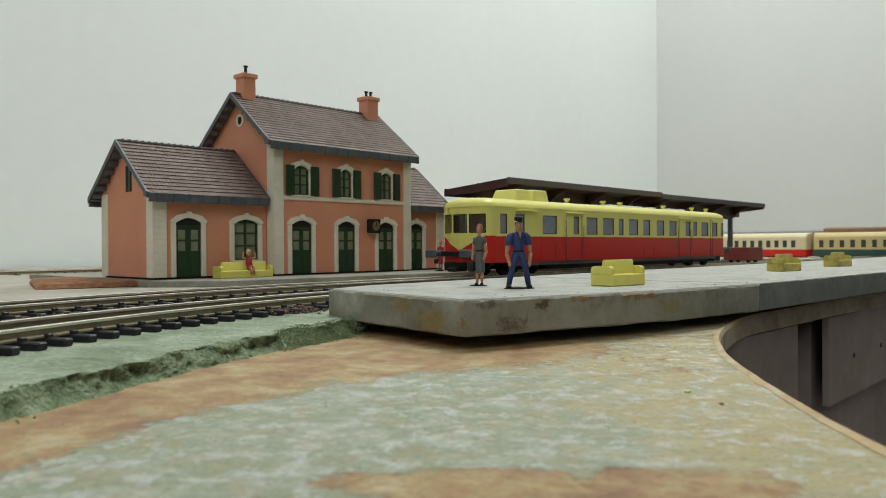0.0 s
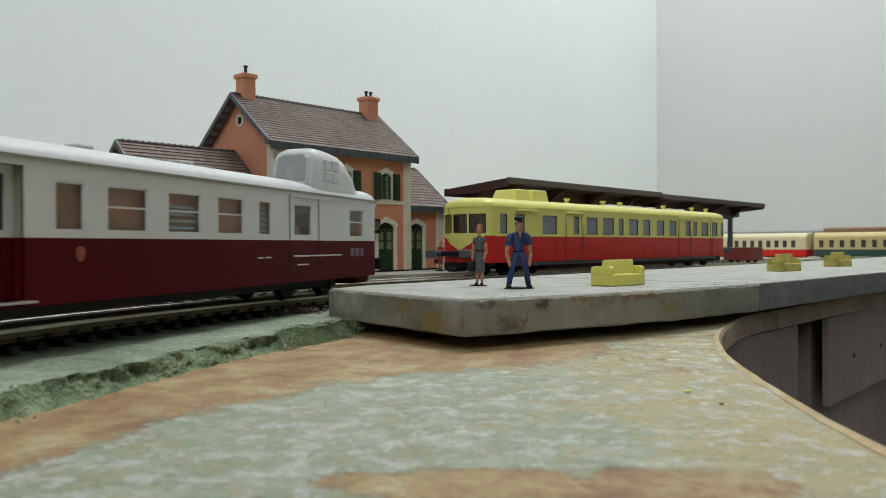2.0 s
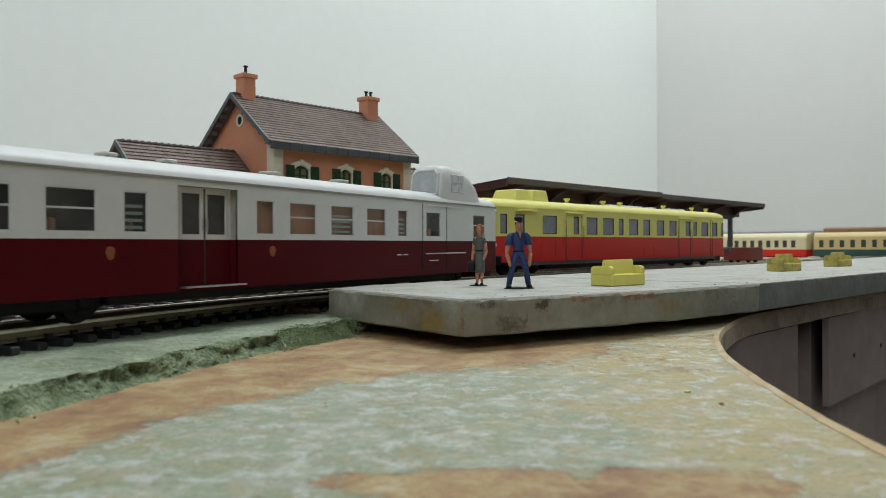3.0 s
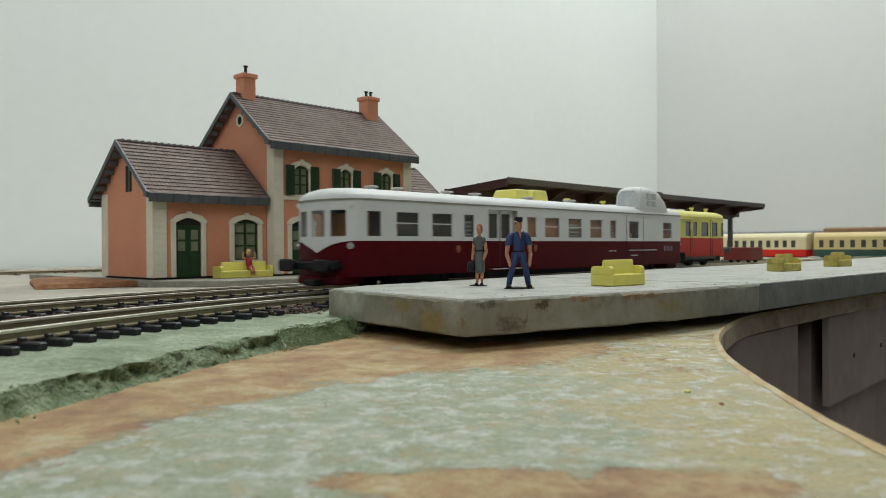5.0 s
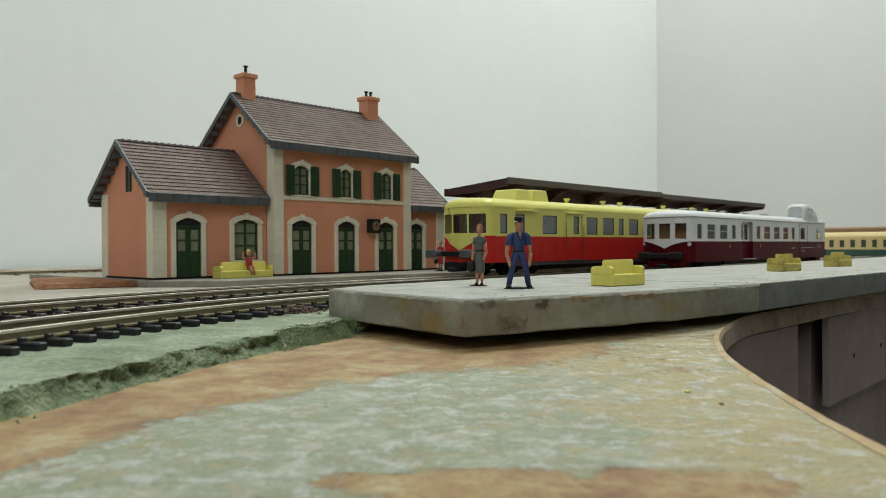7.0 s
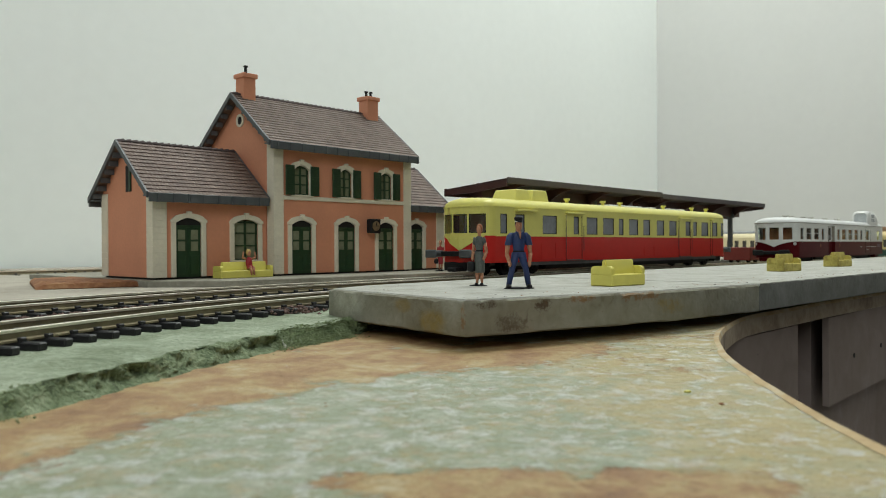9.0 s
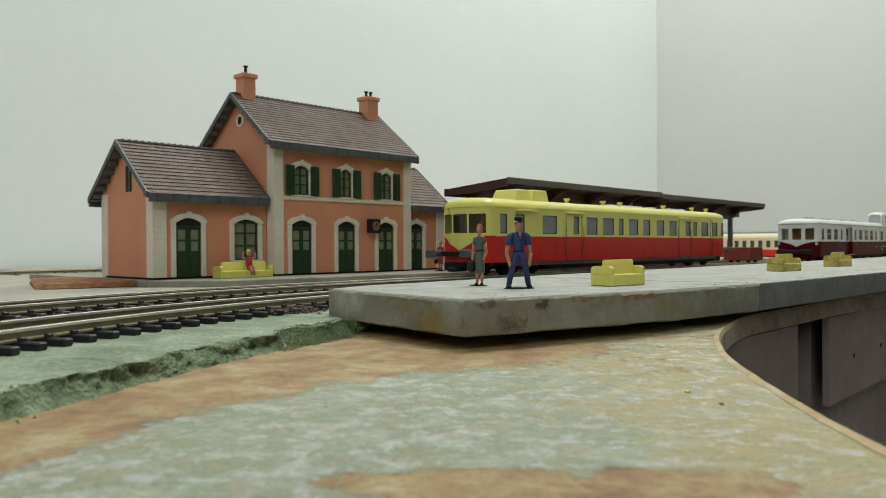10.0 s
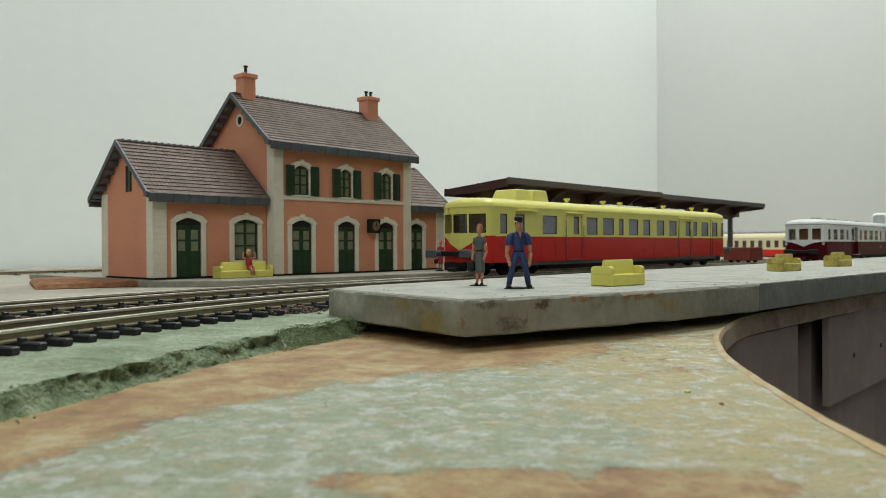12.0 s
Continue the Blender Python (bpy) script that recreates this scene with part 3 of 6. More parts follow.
def moss():
    """Crumbs of scatter and torn foam along the broken edge."""
    rnd = random.Random(11)
    V, F = [], []
    for k in range(9000):
        s = rnd.choice((rnd.uniform(-0.22, -0.04), rnd.uniform(-0.15, -0.045), rnd.gauss(-0.085, 0.02)))
        h = rnd.random()
        o = -0.0355 - 0.0062 * h + rnd.gauss(0, 0.0007) + foam_out(s)
        x, y, a = line(s, o)
        if noise.noise((x * 70, y * 70, 2.0)) + 0.10 * (1 if s > -0.12 else -3.0) < 0.0:
            continue
        r = rnd.uniform(0.0001, 0.0003)
        z = max(0.0002, 0.0040 * (1 - h) + rnd.uniform(-0.0006, 0.0006))
        b = len(V)
        V += [(x + r * p * rnd.uniform(0.5, 1.4), y + r * q * rnd.uniform(0.5, 1.4), z + r * w * rnd.uniform(0.4, 1.2)) for p, q, w in ((1, 0, 0), (-1, 0, 0), (0, 1, 0), (0, -1, 0), (0, 0, 1), (0, 0, -1))]
        F += [(b, b + 2, b + 4), (b + 2, b + 1, b + 4), (b + 1, b + 3, b + 4), (b + 3, b, b + 4), (b + 2, b, b + 5), (b + 1, b + 2, b + 5), (b + 3, b + 1, b + 5), (b, b + 3, b + 5)]
    me = bpy.data.meshes.new("moss")
    me.from_pydata(V, [], F)
    me.materials.append(MOSS)
    tagged(new("moss", me), "dark green crumbly scatter along the torn foam edge", "moss", kind="stuff")
    # fibres of torn grass mat where the foam meets the slab
    V, F = [], []
    for k in range(4600):
        if k % 3:
            s = rnd.uniform(-0.118, -0.062) if k % 2 else rnd.gauss(-0.082, 0.007)
            x, y, a = line(s, -0.0378 + foam_out(s) * 0.8 + rnd.gauss(0.0, 0.0016) + (0.004 if s > -0.075 else 0))
            z = rnd.uniform(0.0002, 0.0046)
        else:
            x, y, z = rnd.gauss(-0.034, 0.0045), rnd.gauss(0.2100, 0.0022), 0.0002
        if noise.noise((x * 240, y * 240, 4.0)) < -0.12:
            continue
        d = Vector((rnd.gauss(0, 1), rnd.gauss(-0.4, 1), rnd.gauss(0.5, 0.6))).normalized() * rnd.uniform(0.0004, 0.0012)
        w = Vector((rnd.gauss(0, 1), rnd.gauss(0, 1), rnd.gauss(0, 0.4))).normalized() * rnd.uniform(0.00004, 0.00009)
        p, b = Vector((x, y, z)), len(V)
        e = p + d
        e.z = max(e.z, 0.0002)
        V += [p - w, p + w, (p + e) / 2 + w + Vector((0, 0, 0.00025)), e, p + Vector((0, 0, 0.0002))]
        F += [(b, b + 1, b + 2), (b, b + 2, b + 3), (b + 4, b + 2, b + 3), (b, b + 4, b + 3)]
    me = bpy.data.meshes.new("grass_fibres")
    me.from_pydata(V, [], F)
    me.materials.append(MOSS)
    tagged(new("grass_fibres", me), "tufts of green grass fibre at the torn foam edge", "grass", kind="stuff")
    bm = B()
    cyl(bm, (-0.0385, 0.1880, 0.0003), (-0.0408, 0.1905, 0.0030), 0.00035, 6, 0.0002)
    solid("wood_splinter", bm, WHITEP, None, "pale wood splinter by the foam edge", "splinter")


# ---------- platform ----------
def slab(name, pts, z0, z1, label, mat):
    """A slab with broken edges: walls in concrete toned down for shade, a lighter top."""
    loop = []
    for i, p in enumerate(pts):
        q = pts[(i + 1) % len(pts)]
        d = (Vector(q) - Vector(p)).length
        n = max(1, int(d / 0.0016))
        loop += [Vector(p).lerp(Vector(q), k / n) for k in range(n)]
    c = sum(loop, Vector((0, 0))) / len(loop)

    def ring(z, inset, seed, amp):
        out = []
        for p in loop:
            w = (c - p).normalized() * inset
            j = noise.noise((p.x * 160, p.y * 160, seed)) * amp
            chip = max(0.0, noise.noise((p.x * 420, p.y * 420, seed * 0.3)) - 0.25) * 0.0022 * (1 if z > z0 + 0.004 else 0)
            out.append((p.x + w.x + j, p.y + w.y + j, z + noise.noise((p.x * 90, p.y * 90, seed + 5)) * amp * 0.8 * (0 if seed == 6 else 1) - (0 if seed == 6 else chip * 0.5)))
        return out
    bm = B()
    loft(bm, [ring(z0, 0.0006, 1, 0.0002), ring(z0 + 0.0005, 0, 2, 0.0003), ring((z0 + z1) / 2, 0, 3, 0.0003), ring(z1 - 0.0005, 0, 4, 0.0003), ring(z1, 0.0005, 5, 0.0002)])
    ob = solid(name, bm, mat, LINE, label, "platform", "platform slabs", smooth=40)
    bm = B()
    loft(bm, [ring(z1 - 0.0002, 0.0010, 6, 0.0003), ring(z1 + 0.0003, 0.0014, 6, 0.0003)])
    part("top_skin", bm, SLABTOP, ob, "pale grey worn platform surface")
    return ob


def platform():
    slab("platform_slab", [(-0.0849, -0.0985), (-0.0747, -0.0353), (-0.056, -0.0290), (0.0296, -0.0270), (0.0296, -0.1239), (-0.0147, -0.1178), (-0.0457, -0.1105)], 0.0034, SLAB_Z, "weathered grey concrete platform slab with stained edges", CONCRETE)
    slab("platform_slab", [(0.0299, -0.0270), (0.80, -0.0270), (0.80, -0.129), (0.1639, -0.1285), (0.0829, -0.126), (0.0299, -0.1240)], 0.0036, SLAB_Z, "long darker grey concrete platform slab beyond a joint, some shade in its colour", CONCRETE_SHADED)


def sofa_parts(m, label, group, w=0.0170, backs=1, paint=None, rise=1.0):
    """A moulded double-sided platform bench; local x across. Backrest along the middle, arms on the full-width seat."""
    t = thing("platform_bench", m, label, "bench", group)
    d, arm = 0.0085, 0.0017
    paint = paint or YELLOW
    boxed("seat", paint, t, -w / 2 + 0.0001, w / 2 - 0.0001, -d / 2, d / 2, 0, 0.0037 * rise, bevel=0.0003)
    bw = (w - (0.0048 if backs > 1 else 0.0026)) / backs
    for k in range(backs):
        x0 = -bw * backs / 2 + k * bw
        bm = B()
        prism(bm, [(-0.0013, 0.0034 * rise), (0.0013, 0.0034 * rise), (0.0008, 0.0076 * rise), (0.0005, 0.0081 * rise), (-0.0005, 0.0081 * rise), (-0.0008, 0.0076 * rise)], x0 + 0.0001, x0 + bw - 0.0001, "x")
        bmesh.ops.bevel(bm, geom=[e for e in bm.edges if abs(e.verts[0].co.x - e.verts[1].co.x) < 1e-6], offset=0.0004, segments=2, affect="EDGES")
        part("backrest", bm, paint, t, smooth=40)
    for sx in (-1, 1):
        x = sx * (w / 2 - arm / 2)
        bm = B()
        n = 5
        front = [(-d / 2 + 0.0016 - 0.0014 * math.sin(radians(90 * k / n)), 0.0048 * rise + 0.0014 * math.cos(radians(90 * k / n))) for k in range(n + 1)]
        back = [(-yy, zz) for yy, zz in front[::-1]]
        prism(bm, [(d / 2 - 0.0002, 0.0036 * rise)] + back + front + [(-d / 2 + 0.0002, 0.0036 * rise)], x - arm / 2, x + arm / 2, "x")
        bmesh.ops.bevel(bm, geom=bm.edges[:], offset=0.00015, segments=2, affect="EDGES")
        part("armrest", bm, paint, t, smooth=40)
    return t


def benches():
    for u, o, a in ((-0.0060, -0.0935, -7), (0.1535, -0.0890, -8), (0.2465, -0.0860, -8)):
        sofa_parts(LINE @ pose(u, o, SLAB_Z + 0.0003, 0, 0, a), "yellow moulded plastic bench on the platform" if u < 0 else "grubby olive-yellow plastic bench on the platform", "yellow benches", paint=YELLOW if u < 0 else GRUBBY)
    sofa_parts(LINE @ pose(0.0055, 0.1370, HALL_Z, 0, 0, 0), "long yellow plastic bench with two backrests before the station wall", "yellow benches", 0.0318, 2, rise=1.04)


# ---------- railcars ----------
def outline(length, width, bow, r, inset=0.0, n=6, start=0.0):
    """Plan of a car body, anticlockwise from the rear right corner: x from 0 to length, y across. Bowed ends, rounded corners."""
    hw = width / 2 - inset
    pts = []
    x0, x1 = start + inset, length - inset

    def corner(cx, cy, a0):
        return [(cx + r * math.cos(radians(a0 + 90 * k / n)), cy + r * math.sin(radians(a0 + 90 * k / n))) for k in range(n + 1)]
    pts += corner(x1 - bow - r, -hw + r, -90) + [(x1 - bow * 0.25, -hw * 0.42), (x1, 0), (x1 - bow * 0.25, hw * 0.42)] + corner(x1 - bow - r, hw - r, 0)
    pts += corner(x0 + bow + r, hw - r, 90) + [(x0 + bow * 0.25, hw * 0.42), (x0, 0), (x0 + bow * 0.25, -hw * 0.42)] + corner(x0 + bow + r, -hw + r, 180)
    return pts


class Ring:
    """Arc-length walk round a closed plan."""

    def __init__(self, pts):
        self.p = [Vector(p) for p in pts]
        self.p.append(self.p[0])
        self.d = [0.0]
        for a, b in zip(self.p, self.p[1:]):
            self.d.append(self.d[-1] + (b - a).length)
        self.total = self.d[-1]

    def at(self, s):
        s %= self.total
        for i in range(len(self.d) - 1):
            if s <= self.d[i + 1]:
                k = (s - self.d[i]) / max(1e-9, self.d[i + 1] - self.d[i])
                return self.p[i].lerp(self.p[i + 1], k)
        return self.p[0]

    def stations(self, a, b, step=0.0012):
        s = {a, b} | {x + k * self.total for x in self.d for k in (-1, 0, 1) if a < x + k * self.total < b}
        n = int((b - a) / step) + 1
        return sorted(s | {a + (b - a) * k / n for k in range(n + 1)} if b - a < 0.06 else s)

    def normal(self, s):
        a, b = self.at(s - 0.0004), self.at(s + 0.0004)
        d = (b - a).normalized()
        return Vector((d.y, -d.x))

    def find(self, x, side):
        """Arc length of the point of that x on the right (-1) or left (1) flank."""
        best = None
        for i in range(len(self.p) - 1):
            a, b = self.p[i], self.p[i + 1]
            if abs(b.x - a.x) > 0.02 and (a.y + b.y) * side > 0:
                k = (x - a.x) / (b.x - a.x)
                return self.d[i] + k * (b - a).length
        return best

    def strip(self, bm, a, b, lo, hi, out=0.0, thick=0.0008):
        """A curved plate between heights lo and hi (numbers or functions of arc length)."""
        f = lambda v, s: v(s) if callable(v) else v
        rings = []
        for s in self.stations(a, b):
            p, n = self.at(s), self.normal(s)
            o, i = p + n * out, p + n * (out - thick)
            rings.append([(o.x, o.y, f(lo, s)), (o.x, o.y, f(hi, s)), (i.x, i.y, f(hi, s)), (i.x, i.y, f(lo, s))])
        loft(bm, rings)


def bogie(t, x, wheel_x, r):
    b = B()
    box(b, x - 0.0165, x + 0.0165, -0.0105, -0.0088, 0.0028, 0.0066, bevel=0.0004)
    box(b, x - 0.0165, x + 0.0165, 0.0088, 0.0105, 0.0028, 0.0066, bevel=0.0004)
    box(b, x - 0.003, x + 0.003, -0.0088, 0.0088, 0.0035, 0.0075)
    for wx in wheel_x:
        for sy in (-1, 1):
            box(b, wx - 0.0018, wx + 0.0018, sy * 0.0105 - 0.0007, sy * 0.0105 + 0.0007, 0.0030, 0.0062, bevel=0.0004)
    ob = part("bogie", b, BLACK, t, "black bogie frame", smooth=35)
    sets = []
    for wx in wheel_x:
        w = B()
        for sy in (-1, 1):
            cyl(w, (0, sy * 0.0066, 0), (0, sy * 0.0088, 0), r, 20)
            cyl(w, (0, sy * 0.0062, 0), (0, sy * 0.0068, 0), r + 0.0007, 20)
            for k in range(4):
                a = k * math.pi / 2
                cyl(w, (r * 0.55 * math.cos(a), sy * 0.0087, r * 0.55 * math.sin(a)), (r * 0.55 * math.cos(a), sy * 0.0091, r * 0.55 * math.sin(a)), r * 0.16, 6)
        cyl(w, (0, -0.0085, 0), (0, 0.0085, 0), 0.0012, 8)
        s = part("wheelset", w, BLACK, t, "blackened metal wheelset", smooth=35)
        s.matrix_basis = Matrix.Translation((wx, 0, r + 0.0002))
        sets.append((s, wx, r))
    return sets


def car(name, m, c, label, group):
    """A railcar from the table c; local x from its rear end, z from the rail head."""
    t = thing(name, m, label, "railcar", group)
    L, W, r, bow = c["L"], c["W"], c["r"], c["bow"]
    XS = c["x0"]
    ring = Ring(outline(L, W, bow, r, start=XS))
    low, belt, wb, wt, gut, top = c["z"]
    # lower body
    bm = B()
    doors = []
    for side in (-1, 1):
        for x0, x1, _ in c.get("doors", ()):
            doors.append(tuple(sorted((ring.find(x0, side), ring.find(x1, side)))))
    doors.sort()
    if doors:
        for i, (a, b) in enumerate(doors):
            a2 = doors[(i + 1) % len(doors)][0] + (ring.total if i == len(doors) - 1 else 0)
            ring.strip(bm, b, a2, low, belt)
            ring.strip(bm, a, b, low, low + 0.0008)
    else:
        loft(bm, [[(p.x, p.y * 0.985, low) for p in ring.p[:-1]], [(p.x, p.y, low + 0.0015) for p in ring.p[:-1]], [(p.x, p.y, belt) for p in ring.p[:-1]]])
    body = part("lower_body", bm, c["low"], t, c["low_label"], smooth=40)
    # window band
    cuts = []
    for side in (-1, 1):
        for w in c["windows"]:
            a, b = ring.find(w[0], side), ring.find(w[1], side)
            cuts.append((min(a, b), max(a, b), w[2] if len(w) > 2 else wb, w[3] if len(w) > 3 else wt))
    s_front = ring.d[[i for i, p in enumerate(ring.p) if abs(p.x - L) < 1e-6][0]]
    s_rear = ring.d[[i for i, p in enumerate(ring.p) if abs(p.x - XS) < 1e-6][0]]
    for mid in (s_front, s_rear):
        for a, b in c["end_windows"]:
            cuts.append((mid + a, mid + b, c["end_z"][0], c["end_z"][1]))
    for a, b in doors:
        cuts.append((a, b, belt, c["doors"][0][2]))
    cuts.sort()
    bm = B()
    for i, (a, b, lo, hi) in enumerate(cuts):
        a2 = cuts[(i + 1) % len(cuts)][0] + (ring.total if i == len(cuts) - 1 else 0)
        ring.strip(bm, b, a2, belt, gut)                      # pillar
        if lo > belt:
            ring.strip(bm, a, b, belt, lo)                    # below
        ring.strip(bm, a, b, hi, gut)                         # above
    band = part("window_band", bm, c["band"], t, c["band_label"], smooth=35)
    for a, b, lo, hi in cuts:
        if (a, b) in doors:
            continue
        at_end = min(abs(a - s_front), abs(a - s_rear)) < 0.02
        g = B()
        ring.strip(g, a - 0.0002, b + 0.0002, lo - 0.0002, hi + 0.0002, out=-0.0005, thick=0.0002)
        w = part("window", g, GLASS if at_end else c["glass"], t, "glazed window")
        w.visible_shadow = False
        f = B()
        for x0, x1, z0, z1 in ((a, a + 0.0004, lo, hi), (b - 0.0004, b, lo, hi), (a, b, lo, lo + 0.0004), (a, b, hi - 0.0004, hi)):
            ring.strip(f, x0, x1, z0, z1, out=-0.0001, thick=0.0003)
        if c["sash"] and b - a > 0.009 and abs(ring.at(a).x - 0.191) > 0.008:
            zz = lo + (hi - lo) * 0.52
            ring.strip(f, a, b, zz, zz + 0.0004, out=-0.0002, thick=0.0002)
        part("frame", f, c["frame"], w)
    # gutter line and roof
    bm = B()
    ring.strip(bm, 0, ring.total - 1e-6, gut - 0.0002, gut + 0.0004, out=0.0004, thick=0.0008)
    part("gutter", bm, c["gutter"], t, "thin gutter line")
    rings = []
    for k in range(8):
        a = math.pi / 2 * k / 7
        d = (1 - math.cos(a)) * (W / 2 - r - 0.0004)
        q = outline(L, W, bow, r, start=XS)
        xm = (L + XS) / 2
        f = 1 - d / (W / 2)
        fx = 1 - min(d * 0.55, 0.006 + d * 0.1) / (L - xm)
        z = gut + (top - gut) * math.sin(a) ** 0.85
        rings.append([(xm + (x - xm) * fx, y * f, z) for x, y in q])
    bm = B()
    loft(bm, rings)
    part("roof", bm, c["roof"], t, c["roof_label"], smooth=50)
    # interior: floor and seats
    boxed("interior_floor", SEATFLOOR, t, 0.004, L - 0.004, -W / 2 + 0.0045, W / 2 - 0.0045, belt - 0.0012, belt - 0.0004)
    x = 0.022
    while x < L - 0.03:
        bm = B()
        for sy in (-1, 1):
            box(bm, x, x + 0.0016, sy * W * 0.27 - 0.0048, sy * W * 0.27 + 0.0048, belt - 0.0004, belt + c["seat_h"], bevel=0.0004)
        part("seat_row", bm, SEAT, t, "orange seat backs")
        x += 0.0190
    # underframe, buffers
    boxed("underframe", BLACK, t, 0.056, L - 0.056, -W / 2 + 0.005, W / 2 - 0.005, c.get("under", 0.0026), low + 0.0006, bevel=0.0004)
    for xe, d in ((XS, -1), (L, 1)):
        zb = low + c["buf"]
        bm = B()
        box(bm, min(xe + d * 0.0003, xe - d * 0.012), max(xe + d * 0.0003, xe - d * 0.012), -0.0115, 0.0115, 0.0030, low + 0.0004, bevel=0.0006)
        part("pilot", bm, c["pilot"], t, "low pilot under the end")
        bm = B()
        box(bm, min(xe, xe + d * 0.0030), max(xe, xe + d * 0.0030), -0.0118, 0.0118, zb - 0.0015, zb + 0.0013, bevel=0.0004)
        part("buffer_beam", bm, BLACK, t, "black buffer beam")
        for sy in (-1, 1):
            bm = B()
            xe = (XS if d < 0 else L) + d * c.get("buf_out", 0.0)
            cyl(bm, (xe - d * 0.005, sy * c.get("buf_y", 0.0098), zb), (xe + d * 0.0062, sy * c.get("buf_y", 0.0098), zb), 0.0013, 10)
            cyl(bm, (xe - d * 0.002, sy * c.get("buf_y", 0.0098), zb), (xe + d * 0.0035, sy * c.get("buf_y", 0.0098), zb), 0.0018, 10)
            box(bm, min(xe + d * 0.0058, xe + d * 0.0070), max(xe + d * 0.0058, xe + d * 0.0070), sy * c.get("buf_y", 0.0098) - 0.0042, sy * c.get("buf_y", 0.0098) + 0.0042, zb - 0.0022, zb + 0.0022, bevel=0.0006)
            part("buffer", bm, c["buffer"], t, "dark oblong buffer", smooth=40)
        bm = B()
        box(bm, xe - d * 0.006, xe + d * 0.004, -0.003, 0.003, 0.0026, 0.0048, bevel=0.0005)
        part("coupler", bm, BLACK, t, "black coupler hook")
    return t, ring, s_front, s_rear, body


SIDE_WINDOWS = [(0.0055, 0.0127), (0.0195, 0.0315), (0.0381, 0.0500), (0.0565, 0.0631), (0.0979, 0.1052), (0.1112, 0.1233), (0.1299, 0.1419), (0.1486, 0.1600), (0.1671, 0.1736), (0.1860, 0.1968), (0.2233, 0.2345)]


def moving_railcar():
    c = dict(L=0.2505, W=0.034, r=0.0052, bow=0.0022, z=(0.0058, 0.0183, 0.0196, 0.0291, 0.0327, 0.0373), windows=SIDE_WINDOWS, doors=[(0.0716, 0.0912, 0.0312)],
             low=MAROON, low_label="maroon lower body side", band=CREAM, band_label="grey-cream window band", roof=ROOFWHITE, roof_label="white domed roof",
             frame=CREAM, gutter=material("gutter_grey", (0.26, 0.245, 0.20), 0.5), sash=True, glass=GLASS, x0=-0.0028, pilot=MAROON, buffer=BLACK, seat_h=0.0045, buf=0.0040,
             end_windows=[(-0.0136, -0.0062), (-0.0040, 0.0040), (0.0062, 0.0136)], end_z=(0.0195, 0.0295), under=0.0034)
    t, ring, sf, sr, body = car("diesel_railcar", Matrix.Translation((0, 0, RAIL_Z)), c, "maroon and cream model diesel railcar with raised driver cupola", "railcars")
    # cream V under each end window band
    for mid, nm in ((sf, "front_chevron"), (sr, "rear_chevron")):
        bm = B()
        lo = lambda s, mid=mid: 0.0183 - 0.0041 * max(0.0, 1 - abs(s - mid) / 0.0155) ** 1.9 - 0.0001
        ring.strip(bm, mid - 0.0145, mid + 0.0145, lo, 0.0185, out=0.0003, thick=0.0006)
        part(nm, bm, CREAM, t, "cream pointed chevron on the end")
        for d in (-1, 1):
            p, n = ring.at(mid + d * 0.0150), ring.normal(mid + d * 0.0150)
            bm = B()
            cyl(bm, (p.x, p.y, 0.0166), (p.x + n.x * 0.0010, p.y + n.y * 0.0010, 0.0166), 0.0009, 14)
            cyl(bm, (p.x, p.y, 0.0166), (p.x + n.x * 0.0004, p.y + n.y * 0.0004, 0.0166), 0.0012, 14)
            lamp = part("headlamp", bm, CHROME, t, "round chrome headlamp", smooth=40)
            p, n = ring.at(mid + d * 0.0155), ring.normal(mid + d * 0.0155)
            bm = B()
            cyl(bm, (p.x - n.x * 0.001, p.y - n.y * 0.001, 0.0312), (p.x + n.x * 0.0009, p.y + n.y * 0.0009, 0.0312), 0.0009, 12)
            part("marker_lamp", bm, CREAM, t, "small round marker lamp", smooth=40)
    # recessed double door in the middle of each side
    for sy in (-1, 1):
        y = sy * 0.0170
        rec = y - sy * 0.0026

        def slice_box(bm, x0, x1, ya, yb, z0, z1):
            box(bm, x0, x1, min(ya, yb), max(ya, yb), z0, z1)
        for x0, x1, g0, g1 in ((0.0716, 0.0821, 0.0751, 0.0808), (0.0822, 0.0912, 0.0832, 0.0893)):
            bm = B()
            slice_box(bm, x0, x1, rec, rec - sy * 0.0005, 0.0070, 0.0183)
            leaf = part("door_leaf", bm, MAROON, t, "double door leaf, maroon below and cream above")
            bm = B()
            for q0, q1, z0, z1 in ((x0, g0, 0.0183, 0.0312), (g1, x1, 0.0183, 0.0312), (g0, g1, 0.0183, 0.0196), (g0, g1, 0.0297, 0.0312)):
                slice_box(bm, q0, q1, rec, rec - sy * 0.0005, z0, z1)
            part("upper_leaf", bm, CREAM, leaf)
            bm = B()
            slice_box(bm, g0, g1, rec - sy * 0.0003, rec - sy * 0.0005, 0.0196, 0.0297)
            part("pane", bm, DARKGLASS, leaf, "dark door pane")
        bm = B()
        slice_box(bm, 0.08200, 0.08235, rec, rec + sy * 0.0002, 0.0072, 0.0310)
        part("door_seam", bm, SEAM, t, "dark seam between the door leaves")
        for x0, x1 in ((0.0711, 0.0716), (0.0912, 0.0917)):
            bm = B()
            slice_box(bm, x0, x1, y - sy * 0.0003, rec - sy * 0.0004, 0.0066, 0.0183)
            part("lower_jamb", bm, MAROON, t)
            bm = B()
            slice_box(bm, x0, x1, y - sy * 0.0003, rec - sy * 0.0004, 0.0183, 0.0312)
            part("upper_jamb", bm, JAMB, t, "brownish door jamb")
        bm = B()
